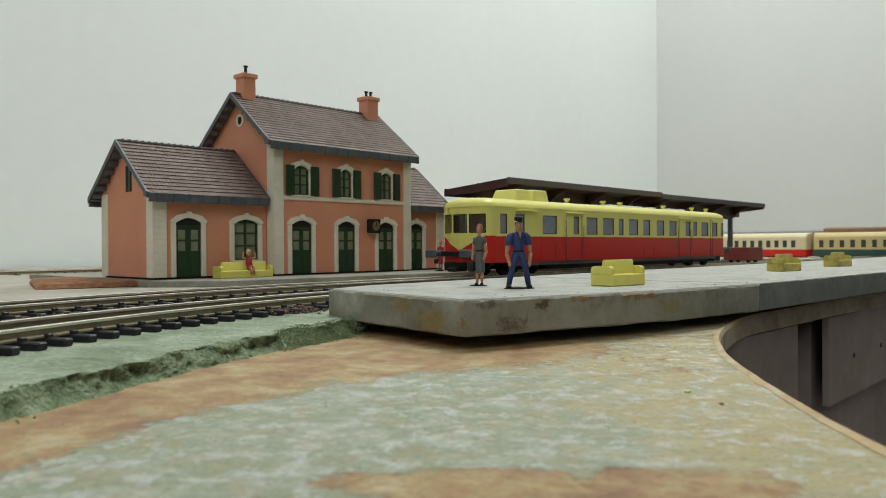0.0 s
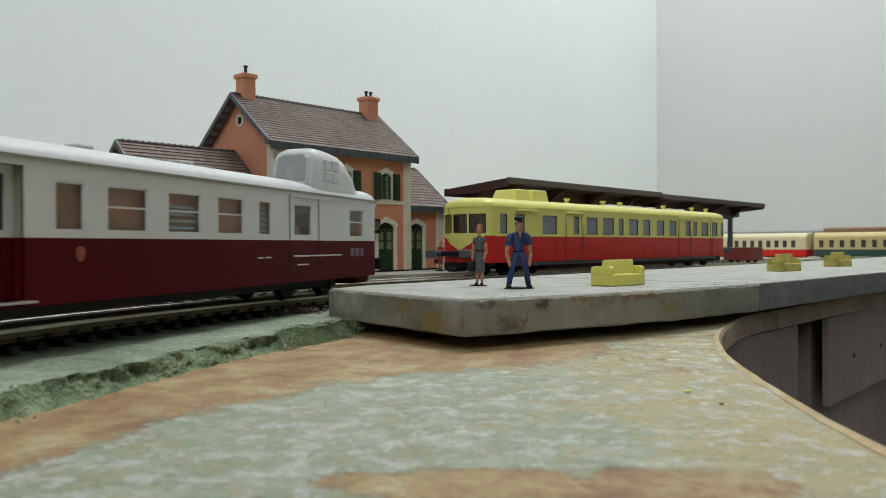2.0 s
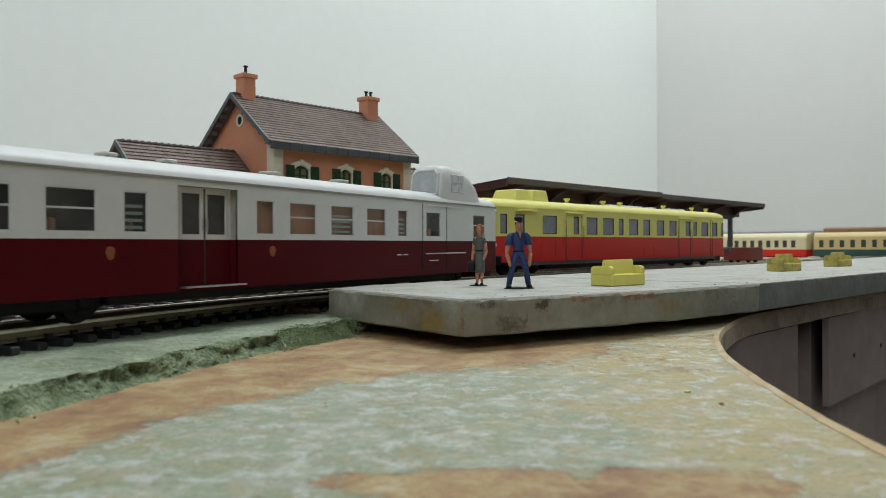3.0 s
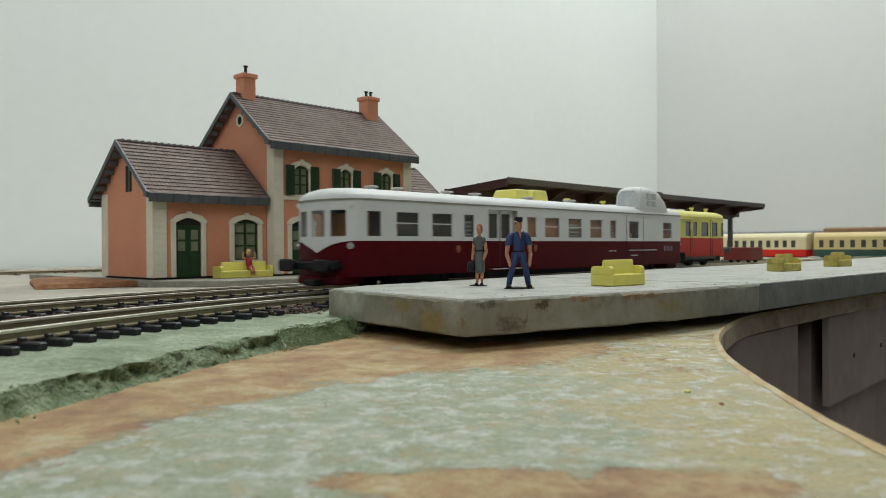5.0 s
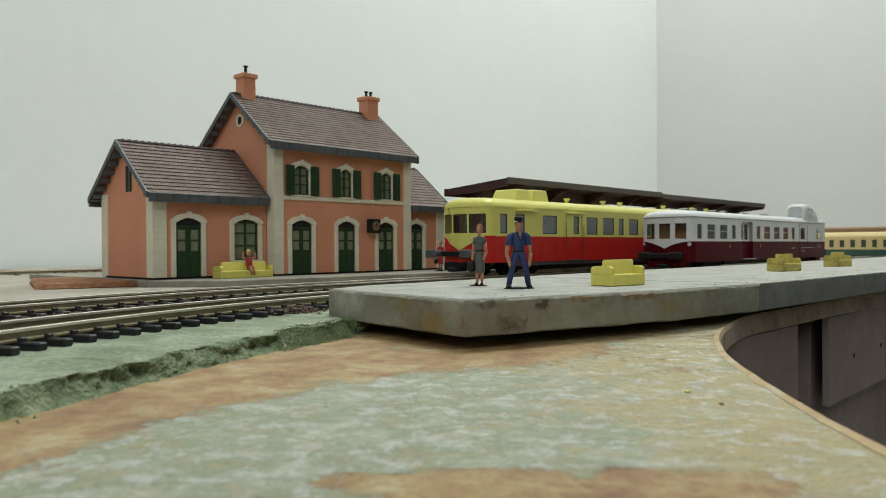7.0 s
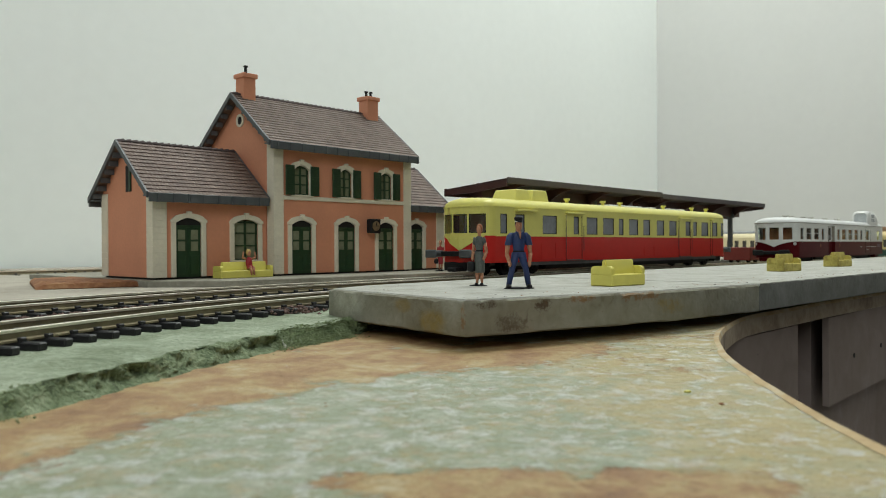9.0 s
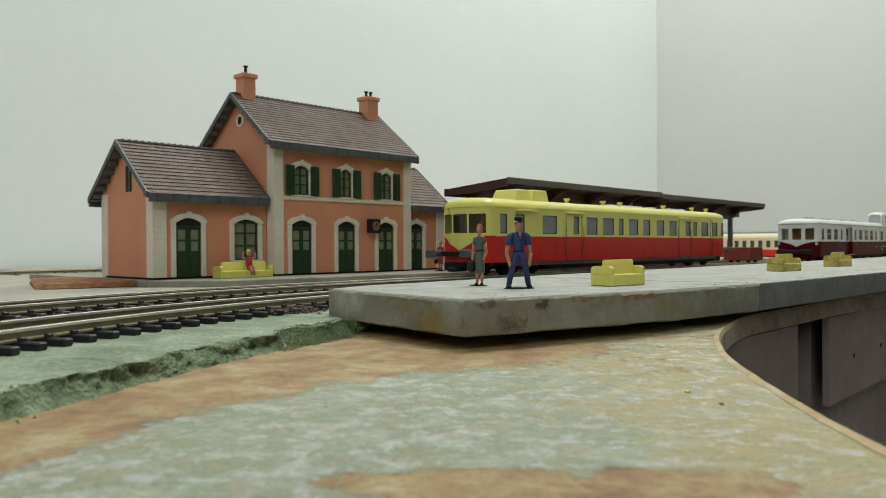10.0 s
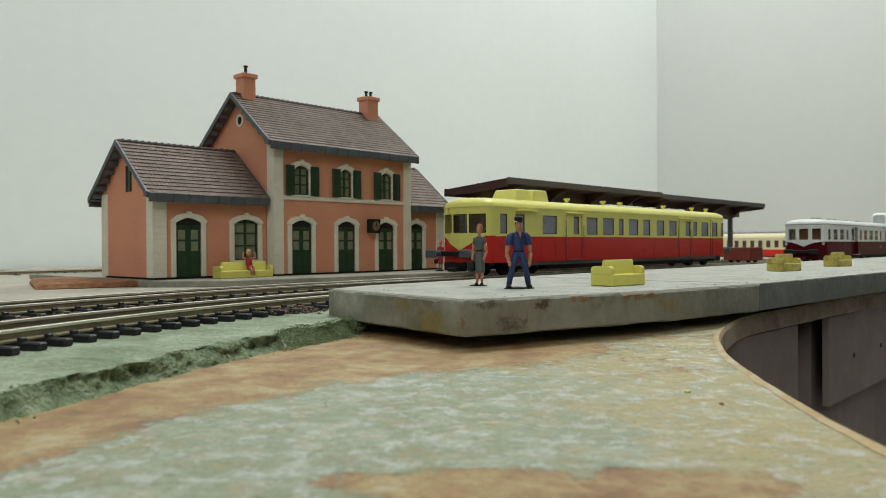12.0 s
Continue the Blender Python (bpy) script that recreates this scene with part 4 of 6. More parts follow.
        slice_box(bm, 0.0711, 0.0917, y - sy * 0.0003, rec - sy * 0.0004, 0.0312, 0.0317)
        part("door_head", bm, JAMB, t)
        bm = B()
        box(bm, 0.072, 0.092, min(y, y + sy * 0.0022), max(y, y + sy * 0.0022), 0.0066, 0.0070)
        part("door_step", bm, CHROME, t, "pale metal door step")
        bm = B()
        for xx in (0.0814, 0.0828):
            cyl(bm, (xx, rec + sy * 0.0004, 0.0205), (xx, rec + sy * 0.0004, 0.0236), 0.0002, 6)
        part("door_handle", bm, CHROME, t, "thin grab handles")
        # cab door seams, handrails, nameplate bars
        bm = B()
        for xx in (0.1833, 0.2010):
            box(bm, xx, xx + 0.0003, min(y, y + sy * 0.00012), max(y, y + sy * 0.00012), 0.0075, 0.0318)
        part("cab_door_seam", bm, DARK, t)
        bm = B()
        cyl(bm, (0.1845, y + sy * 0.0008, 0.0136), (0.2150, y + sy * 0.0008, 0.0136), 0.00025, 6)
        part("handrail", bm, CHROME, t, "long thin handrail")
        bm = B()
        for xx, ln, zz in ((0.1665, 0.0028, 0.0132), (0.1705, 0.0028, 0.0132), (0.1880, 0.0065, 0.0108)):
            box(bm, xx, xx + ln, min(y, y + sy * 0.00015), max(y, y + sy * 0.00015), zz, zz + 0.0004)
        part("number_bars", bm, CREAM, t, "small pale lettering bars")
        for xx in (0.0531, 0.1041):
            bm = B()
            cyl(bm, (xx, y, 0.0155), (xx, y + sy * 0.00015, 0.0155), 0.0012, 14)
            cyl(bm, (xx, y, 0.0146), (xx, y + sy * 0.00013, 0.0146), 0.0009, 12)
            part("crest", bm, CRESTBROWN, t, "small round orange-brown crest")
        bm = B()
        box(bm, 0.186, 0.214, min(y, y + sy * 0.0007), max(y, y + sy * 0.0007), 0.0312, 0.0317)
        part("rain_strip", bm, CREAM, t)
        for xx in (0.2240, 0.2278, 0.2316):
            bm = B()
            box(bm, xx, xx + 0.0026, min(y, y + sy * 0.00015), max(y, y + sy * 0.00015), 0.0130, 0.0158)
            part("plate_bar", bm, PLATE, t, "greyish plate bar by the cab")
    boxed("interior_moulding", MOULDING, t, 0.094, 0.178, -0.0146, 0.0146, 0.0186, 0.0300, bevel=0.0003, label="orange-brown interior moulding")
    # Added block hides the far slats; its grey stands for reflections on the panes.
    boxed("interior_moulding", WINDOWFILL, t, 0.0160, 0.0680, -0.0125, 0.0125, 0.0186, 0.0305, bevel=0.0003, label="added grey-brown block filling the view through the rear windows")
    # slatted blinds behind three windows on each side
    for x0, x1 in ((0.0565, 0.0631), (0.1299, 0.1419), (0.1671, 0.1736)):
        for sy in (-1, 1):
            bm = B()
            for z in (0.0206, 0.0222, 0.0238, 0.0254):
                box(bm, x0 + 0.0003, x1 - 0.0003, sy * 0.0152 - 0.0002, sy * 0.0152 + 0.0002, z, z + 0.0007)
            part("window_slats", bm, VENTGREY, t, "pale slats behind the window")
    for x in (0.0095, 0.2390):
        boxed("cab_partition", MOULDING, t, x, x + 0.0008, -0.0130, 0.0130, 0.0184, 0.0285, label="orange-brown cab partition")
    # roof vents
    for x, ln in ((0.020, 0.006), (0.034, 0.005), (0.062, 0.006), (0.080, 0.006), (0.118, 0.007), (0.152, 0.009)):
        bm = B()
        x, ln = x + ln * 0.15, ln * 0.65
        box(bm, x + 0.0006, x + ln - 0.0006, -0.0014, 0.0014, 0.0366, 0.0386, bevel=0.0002)
        box(bm, x, x + ln, -0.0022, 0.0022, 0.0384, 0.0393, bevel=0.0003)
        part("roof_vent", bm, VENTGREY, t, "low capped grey roof vent")
    # driver cupola
    y0, y1 = -0.0166, -0.0010
    bm = B()
    rings = []
    for x, zt, k in ((0.1980, 0.0345, 0.88), (0.1989, 0.0400, 0.92), (0.2000, 0.0450, 0.94), (0.2012, 0.0470, 0.97), (0.2039, 0.0478, 1.0), (0.2102, 0.0478, 1.0), (0.2173, 0.0470, 1.0), (0.2224, 0.0452, 1.0), (0.2267, 0.0418, 0.99), (0.2297, 0.0372, 0.97), (0.2310, 0.0335, 0.95)):
        cy, hw = (y0 + y1) / 2, (y1 - y0) / 2 * k
        prof = [(-1, 0.0), (-1.0, 0.60), (-0.96, 0.80), (-0.82, 0.94), (-0.5, 1.0), (0.5, 1.0), (0.82, 0.94), (0.96, 0.80), (1.0, 0.60), (1, 0)]
        rings.append([(x, cy + hw * a, 0.0325 + (zt - 0.0325) * b) for a, b in prof])
    loft(bm, rings)
    cup = part("cupola", bm, CREAM, t, "raised cream driver cupola", smooth=45)
    bm = B()
    for x0, x1 in ((0.2058, 0.2104), (0.2112, 0.2158)):
        for z0, z1 in ((0.0372, 0.0402), (0.0409, 0.0443)):
            box(bm, x0, x1, y0 - 0.0002, y0 + 0.0012, z0, z1, bevel=0.0002)
    part("cupola_window", bm, GLINTGLASS, cup, "side panes with a bright reflection in their colour")
    bm = B()
    q = [(-0.0148, 0.0362), (-0.0028, 0.0362), (-0.0030, 0.0438), (-0.0050, 0.0456), (-0.0126, 0.0456), (-0.0146, 0.0438)]
    A = [bm.verts.new((0.1981 + (z - 0.0352) * 0.19 - 0.0004, yy, z)) for yy, z in q]
    Bv = [bm.verts.new((0.1981 + (z - 0.0352) * 0.19 + 0.0010, yy, z)) for yy, z in q]
    bm.faces.new(A)
    bm.faces.new(Bv[::-1])
    for i in range(6):
        bm.faces.new((A[i], A[(i + 1) % 6], Bv[(i + 1) % 6], Bv[i]))
    rim = B()
    for i in range(6):
        (ya, za), (yb, zb2) = q[i], q[(i + 1) % 6]
        cyl(rim, (0.1981 + (za - 0.0352) * 0.19 - 0.0004, ya, za), (0.1981 + (zb2 - 0.0352) * 0.19 - 0.0004, yb, zb2), 0.0005, 6)
    part("windscreen_rim", rim, CREAM, cup, "thick cream windscreen rim", smooth=60)
    part("cupola_windscreen", bm, GLINTGLASS, cup, "rear-facing cupola windscreen")
    sets = bogie(t, 0.039, (0.0265, 0.0515), 0.0050) + bogie(t, 0.209, (0.1965, 0.2215), 0.0050)
    return t, sets


WINDOWFILL = material("window_fill_grey_brown", (0.16, 0.115, 0.095), 0.6, vary=0.6, scale=170, fine=500)
# Door recess jambs and head, darker than the cream band.
JAMB = material("darker_cream_jamb", (0.34, 0.31, 0.25), 0.5)
VENTGREY = material("vent_grey", (0.45, 0.44, 0.39), 0.6)
DARKGLASS = material("dark_door_glazing", (0.05, 0.045, 0.035), 0.12, vary=0.3, scale=120, bump=0)
CRESTBROWN = material("crest_orange_brown", (0.28, 0.07, 0.018), 0.5, vary=0.4, scale=700, fine=1500)
MOULDING = material("orange_brown_moulding", (0.60, 0.26, 0.12), 0.7, vary=0.4, scale=150)
SEAM = material("dark_red_seam", (0.06, 0.02, 0.015), 0.6)
PLATE = material("plate_grey_maroon", (0.15, 0.09, 0.13), 0.5)
PALEGLASS = material("pale_moulded_glazing", (0.22, 0.235, 0.26), 0.15, vary=0.25, scale=90, bump=0, spec=0.7)
SEATFLOOR = material("brown_car_floor", (0.40, 0.24, 0.17), 0.8)
# Silver base colour stands in for the bright reflection on the cupola panes.
GLINTGLASS = material("glass_with_glint", (0.55, 0.58, 0.58), 0.12, 0.4, vary=0.15, scale=200, bump=0)


def parked_railcar():
    wins = [(x0, x1) for x0, x1 in ((0.0076, 0.0134), (0.0209, 0.0291), (0.0462, 0.0603), (0.0780, 0.0836), (0.0924, 0.1047), (0.1114, 0.1245), (0.1309, 0.1367), (0.1440, 0.1561), (0.1631, 0.1727), (0.1825, 0.1934), (0.2012, 0.2126),
                                    (0.2273, 0.2348), (0.2400, 0.2464), (0.2542, 0.2664), (0.2736, 0.2832), (0.2900, 0.2960))]
    c = dict(L=0.303, W=0.0352, r=0.0060, bow=0.0034, z=(0.0072, 0.0217, 0.0229, 0.0335, 0.0372, 0.0424), windows=wins,
             low=RED, low_label="red lower body side", band=LEMON, band_label="yellow-cream window band", roof=LEMON, roof_label="yellow-cream domed roof",
             frame=BLACK, gutter=LEMON, sash=False, glass=PALEGLASS, x0=-0.0056, pilot=BLACK, buffer=ZINC, seat_h=0.003, buf=0.0050, buf_y=0.0122, buf_out=0.0030, end_windows=[(-0.0158, -0.0062), (-0.0050, 0.0050), (0.0062, 0.0158)], end_z=(0.0232, 0.0334))
    t, ring, sf, sr, body = car("railcar", LINE @ pose(0.0934, 0.057, RAIL_Z), c, "red and yellow-cream model railcar parked at the station", "railcars")
    for mid, nm in ((sr, "rear_chevron"), (sf, "front_chevron")):
        bm = B()
        lo = lambda s, mid=mid: 0.0217 - 0.0078 * max(0.0, 1 - abs(s - mid) / 0.0155) - 0.0001
        ring.strip(bm, mid - 0.0155, mid + 0.0155, lo, 0.0219, out=0.0003, thick=0.0006)
        part(nm, bm, LEMON, t, "yellow pointed chevron on the end")
        for d in (-0.0075, -0.0025, 0.0025, 0.0075):
            p, n = ring.at(mid + d), ring.normal(mid + d)
            bm = B()
            cyl(bm, (p.x, p.y, 0.0200), (p.x + n.x * 0.0008, p.y + n.y * 0.0008, 0.0200), 0.0005, 8)
            part("end_stud", bm, LEMON, t)
    # skirt, doors, roof equipment
    boxed("side_skirt", ZINC, t, 0.02, 0.283, -0.0164, 0.0164, 0.0052, 0.0073, label="dark grey sole bar")
    for y in (-0.0176, 0.0176):
        sy = 1 if y > 0 else -1
        for x0, x1 in ((0.0696, 0.0867), (0.2162, 0.2350), (0.2700, 0.2740)):
            bm = B()
            for xx in (x0, x1):
                box(bm, xx, xx + 0.0004, min(y, y + sy * 0.00015), max(y, y + sy * 0.00015), 0.0078, 0.0345)
            part("door_seam", bm, SEAM, t, "dark door seam")
            bm = B()
            box(bm, x0 - 0.001, x1 + 0.001, min(y, y + sy * 0.0020), max(y, y + sy * 0.0020), 0.0350, 0.0360, bevel=0.0002)
            part("rain_strip", bm, LEMON, t, "yellow rain strip over the door")
            bm = B()
            box(bm, x0, x1, min(y, y + sy * 0.0012), max(y, y + sy * 0.0012), 0.0074, 0.0079)
            part("door_step", bm, ZINC, t)
        bm = B()
        box(bm, 0.0200, 0.0385, min(y, y + sy * 0.0024), max(y, y + sy * 0.0024), 0.0350, 0.0362, bevel=0.0002)
        part("sun_visor", bm, LEMON, t, "yellow rain strip over the cab")
    for x0, x1, hw, z in ((0.0310, 0.0475, 0.0095, 0.0486), (0.0478, 0.0665, 0.0085, 0.0490)):
        bm = B()
        loft(bm, [[(x0, -hw, 0.040), (x1, -hw, 0.040), (x1, hw, 0.040), (x0, hw, 0.040)], [(x0 + 0.0035, -hw * 0.82, z), (x1 - 0.0015, -hw * 0.82, z), (x1 - 0.0015, hw * 0.82, z), (x0 + 0.0035, hw * 0.82, z)]])
        bmesh.ops.bevel(bm, geom=bm.edges[:], offset=0.0005, segments=1, affect="EDGES")
        part("roof_box", bm, LEMON, t, "yellow roof radiator housing")
    for x in (0.088, 0.130, 0.152, 0.215, 0.262, 0.288):
        bm = B()
        cyl(bm, (x, -0.006, 0.0405), (x, -0.006, 0.0442), 0.0011, 10)
        cyl(bm, (x, -0.006, 0.0442), (x, -0.006, 0.0454), 0.0019, 10)
        part("roof_vent", bm, LEMON, t, "small round roof ventilator", smooth=40)
    for x0, x1 in ((0.140, 0.185), (0.196, 0.205), (0.225, 0.236), (0.244, 0.252)):
        bm = B()
        box(bm, x0, x1, -0.0055, 0.0055, 0.0412, 0.0436, bevel=0.0006)
        part("roof_hatch", bm, ROOFWHITE, t, "pale low roof hatch")
    for x in (0.0275, 0.0745, 0.1180, 0.1900, 0.2400):
        bm = B()
        pts = [(0.0172 * math.sin(radians(a)), 0.0374 + 0.0052 * math.cos(radians(a)) ** 0.85) for a in range(-80, 81, 10)]
        loft(bm, [[(xx, yy, zz + dz) for yy, zz in pts] for xx, dz in ((x, 0.0), (x, 0.0003), (x + 0.0006, 0.0003), (x + 0.0006, 0.0))], closed=False, caps=False)
        part("roof_rib", bm, LEMON, t, smooth=40)
    for y in (-0.0176, 0.0176):
        sy = 1 if y > 0 else -1
        for x, z0, z1 in ((0.0445, 0.0090, 0.0175), (0.0585, 0.0090, 0.0175), (0.1640, 0.0090, 0.0150), (0.1780, 0.0090, 0.0150)):
            bm = B()
            box(bm, x, x + 0.0003, min(y, y + sy * 0.0002), max(y, y + sy * 0.0002), z0, z1)
            part("panel_rib", bm, RED, t)
        for x in (0.0690, 0.0880, 0.2145, 0.2365):
            bm = B()
            cyl(bm, (x, y + sy * 0.0007, 0.0130), (x, y + sy * 0.0007, 0.0280), 0.00018, 6)
            part("grab_rail", bm, ZINC, t, "thin dark grab rail")
        bm = B()
        box(bm, 0.004, 0.299, min(y, y + sy * 0.0002), max(y, y + sy * 0.0002), 0.0214, 0.0219)
        part("waist_moulding", bm, LEMON, t)
    for x in (0.0125, 0.2890):
        boxed("cab_partition", VENTGREY, t, x, x + 0.0008, -0.0125, 0.0125, 0.0210, 0.0335, label="pale grey cab partition")
    bogie(t, 0.036, (0.0230, 0.0490), 0.0052)
    bogie(t, 0.267, (0.2540, 0.2800), 0.0052)
    return t


def far_coaches():
    """Coaches standing along the far wall, across the end of the layout."""
    u = 0.955
    for name, o0, o1, low, label in (("railcar_trailer", 0.300, 0.1485, RED, "red and cream coach standing by the far wall"), ("coach", 0.1440, -0.16, BOTTLE, "dark green and cream coach standing by the far wall")):
        L = o0 - o1
        t = thing(name, LINE @ pose(u, o0, 0.003, 0, 0, -90), label, "coach", "far coaches", "")
        W = 0.034
        ring = Ring(outline(L, W, 0.002, 0.004))
        bm = B()
        loft(bm, [[(p.x, p.y, z) for p in ring.p[:-1]] for z in (0.004, 0.0141)])
        part("lower_body", bm, low, t, "", smooth=40)
        bm = B()
        cuts = []
        for side in (-1, 1):
            x = 0.010
            while x < L - 0.012:
                a, b = ring.find(x, side), ring.find(x + 0.0060, side)
                cuts.append((min(a, b), max(a, b)))
                x += 0.0135 if low is BOTTLE else 0.0118
        cuts.sort()
        for i, (a, b) in enumerate(cuts):
            a2 = cuts[(i + 1) % len(cuts)][0] + (ring.total if i == len(cuts) - 1 else 0)
            ring.strip(bm, b, a2, 0.0139, 0.0315)
            ring.strip(bm, a, b, 0.0139, 0.0172)
            ring.strip(bm, a, b, 0.0272, 0.0315)
        cream = COACHTAN if low is BOTTLE else COACHCREAM
        part("window_band", bm, cream, t, "cream window band", smooth=35)
        for a, b in cuts:
            g = B()
            ring.strip(g, a - 0.0002, b + 0.0002, 0.0170, 0.0274, out=-0.0006, thick=0.0002)
            part("window", g, COACHGLASS, t, "dark coach window")
        rings = []
        for k in range(6):
            a = math.pi / 2 * k / 5
            f = 1 - (1 - math.cos(a)) * 0.75
            rings.append([(p.x, p.y * f, 0.0313 + 0.0068 * math.sin(a)) for p in ring.p[:-1]])
        bm = B()
        loft(bm, rings)
        part("roof", bm, cream, t, "cream domed roof", smooth=50)
        boxed("underframe", BLACK, t, 0.01, L - 0.01, -0.013, 0.013, 0.0005, 0.005)
    # low red wagon on the second track beyond the railcar
    t = thing("wagon", LINE @ pose(0.458, 0.057, RAIL_Z), "plain brick-red low wagon on the second track", "wagon")
    boxed("body", BRICKRED, t, 0, 0.030, -0.0120, 0.0120, 0.0022, 0.0137, bevel=0.0005)
    for x in (0.007, 0.023):
        bm = B()
        for sy in (-1, 1):
            cyl(bm, (x, sy * 0.0066, 0.0032), (x, sy * 0.0088, 0.0032), 0.0031, 16)
        cyl(bm, (x, -0.0085, 0.0032), (x, 0.0085, 0.0032), 0.001, 8)
        part("wheelset", bm, BLACK, t)
    bm = B()
    box(bm, 0.402, 0.66, 0.028, 0.098, FOAM_Z - 0.001, FOAM_Z + 0.0022, bevel=0.0004)
    solid("sandy_cover", bm, SANDY, LINE, "olive tan sandy ground cover round the second track", "ground", kind="structure")
    # low ledge before the far wall
    bm = B()
    box(bm, 1.10, 1.13, -0.30, 0.42, 0.0, 0.0475, bevel=0.002)
    solid("ledge", bm, LEDGE, LINE, "plain grey ledge in front of the far wall", "ledge", kind="structure")
    bm = B()
    box(bm, 1.06, 1.095, -0.30, 0.165, 0.0, 0.0500, bevel=0.002)
    solid("brown_box", bm, LEDGE_BROWN, LINE, "long brown wooden box by the far wall", "box")


LEDGE = material("ledge_grey", (0.30, 0.31, 0.32), 0.8)
LEDGE_BROWN = material("ledge_brown", (0.26, 0.15, 0.08), 0.7)
COACHCREAM = material("coach_cream", (0.66, 0.58, 0.36), 0.5, vary=0.05)
COACHTAN = material("coach_tan", (0.56, 0.44, 0.20), 0.5, vary=0.06)
COACHGLASS = material("coach_dark_glass", (0.05, 0.045, 0.04), 0.3, vary=0.2)


# ---------- station ----------
def holed(bm, u0, u1, z0, z1, y0, y1, holes):
    """One connected wall plate with openings; door openings reach the foot."""
    us = sorted({u0, u1} | {h[0] for h in holes} | {h[1] for h in holes})
    zs = sorted({z0, z1} | {h[2] for h in holes} | {h[3] for h in holes})
    V = {}

    def vert(i, k, y):
        if (i, k, y) not in V:
            V[i, k, y] = bm.verts.new((us[i], y, zs[k]))
        return V[i, k, y]

    def full(i, k):
        if not (0 <= i < len(us) - 1 and 0 <= k < len(zs) - 1):
            return False
        a, c = (us[i] + us[i + 1]) / 2, (zs[k] + zs[k + 1]) / 2
        return not any(h[0] < a < h[1] and h[2] < c < h[3] for h in holes)
    for i in range(len(us) - 1):
        for k in range(len(zs) - 1):
            if not full(i, k):
                continue
            for y in (y0, y1):
                bm.faces.new([vert(i, k, y), vert(i + 1, k, y), vert(i + 1, k + 1, y), vert(i, k + 1, y)])
            for ok, a, c in ((full(i - 1, k), (i, k), (i, k + 1)), (full(i + 1, k), (i + 1, k), (i + 1, k + 1)), (full(i, k - 1), (i, k), (i + 1, k)), (full(i, k + 1), (i, k + 1), (i + 1, k + 1))):
                if not ok:
                    bm.faces.new([vert(*a, y0), vert(*c, y0), vert(*c, y1), vert(*a, y1)])


def arch(u0, u1, z, rise, n=8):
    return [(u0 + (u1 - u0) * k / n, z + rise * (1 - (2 * k / n - 1) ** 2)) for k in range(n + 1)]


def surround(t, u0, u1, z0, z1, y, base):
    """Cream stone surround with an arched head and keystone; u0..u1 is the opening."""
    w, rise = 0.0026, 0.0024
    for a, b in ((u0 - w, u0), (u1, u1 + w)):
        boxed("jamb", STONE, t, a, b, y - 0.0010, y + 0.001, z0, z1 - rise, bevel=0.0002)
    bm = B()
    outer = [(u0 - w - 0.0003, z1 - rise), (u0 - w - 0.0003, z1 - rise + 0.0012)] + [(a, b + 0.0022) for a, b in arch(u0 - w, u1 + w, z1 - rise * 0.9, rise)][1:-1] + [(u1 + w + 0.0003, z1 - rise + 0.0012), (u1 + w + 0.0003, z1 - rise)]
    prism(bm, outer + arch(u0, u1, z1 - rise, rise)[::-1], y - 0.0013, y + 0.001, "y")
    part("arched_head", bm, STONE, t)
    c = (u0 + u1) / 2
    boxed("keystone", STONE, t, c - 0.0013, c + 0.0013, y - 0.0018, y, z1 + 0.0004, z1 + 0.0034, bevel=0.0002)
    if not base:
        boxed("sill", STONE, t, u0 - w, u1 + w, y - 0.0016, y + 0.001, z0 - 0.0012, z0, bevel=0.0002)


def double_door(t, u0, u1, z0, z1, y, panes=True):
    c = (u0 + u1) / 2
    for a, b in ((u0, c - 0.0001), (c + 0.0001, u1)):
        bm = B()
        box(bm, a, b, y, y + 0.0012, z0, z1)
        w = b - a
        box(bm, a + w * 0.18, b - w * 0.18, y - 0.0003, y, z0 + 0.0012, z0 + (z1 - z0) * 0.36, bevel=0.0001)
        leaf = part("door_leaf", bm, GREEN, t, "dark green door leaf")
        if panes:
            for lo, hi in ((0.44, 0.60), (0.635, 0.80)):
                boxed("pane", BLIND, leaf, a + w * 0.22, b - w * 0.22, y - 0.00025, y + 0.0002, z0 + (z1 - z0) * lo, z0 + (z1 - z0) * hi)
    boxed("transom", GREEN, t, u0, u1, y - 0.0005, y, z0 + (z1 - z0) * 0.845, z0 + (z1 - z0) * 0.875)
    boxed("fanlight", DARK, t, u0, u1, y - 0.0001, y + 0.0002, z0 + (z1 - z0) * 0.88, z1)


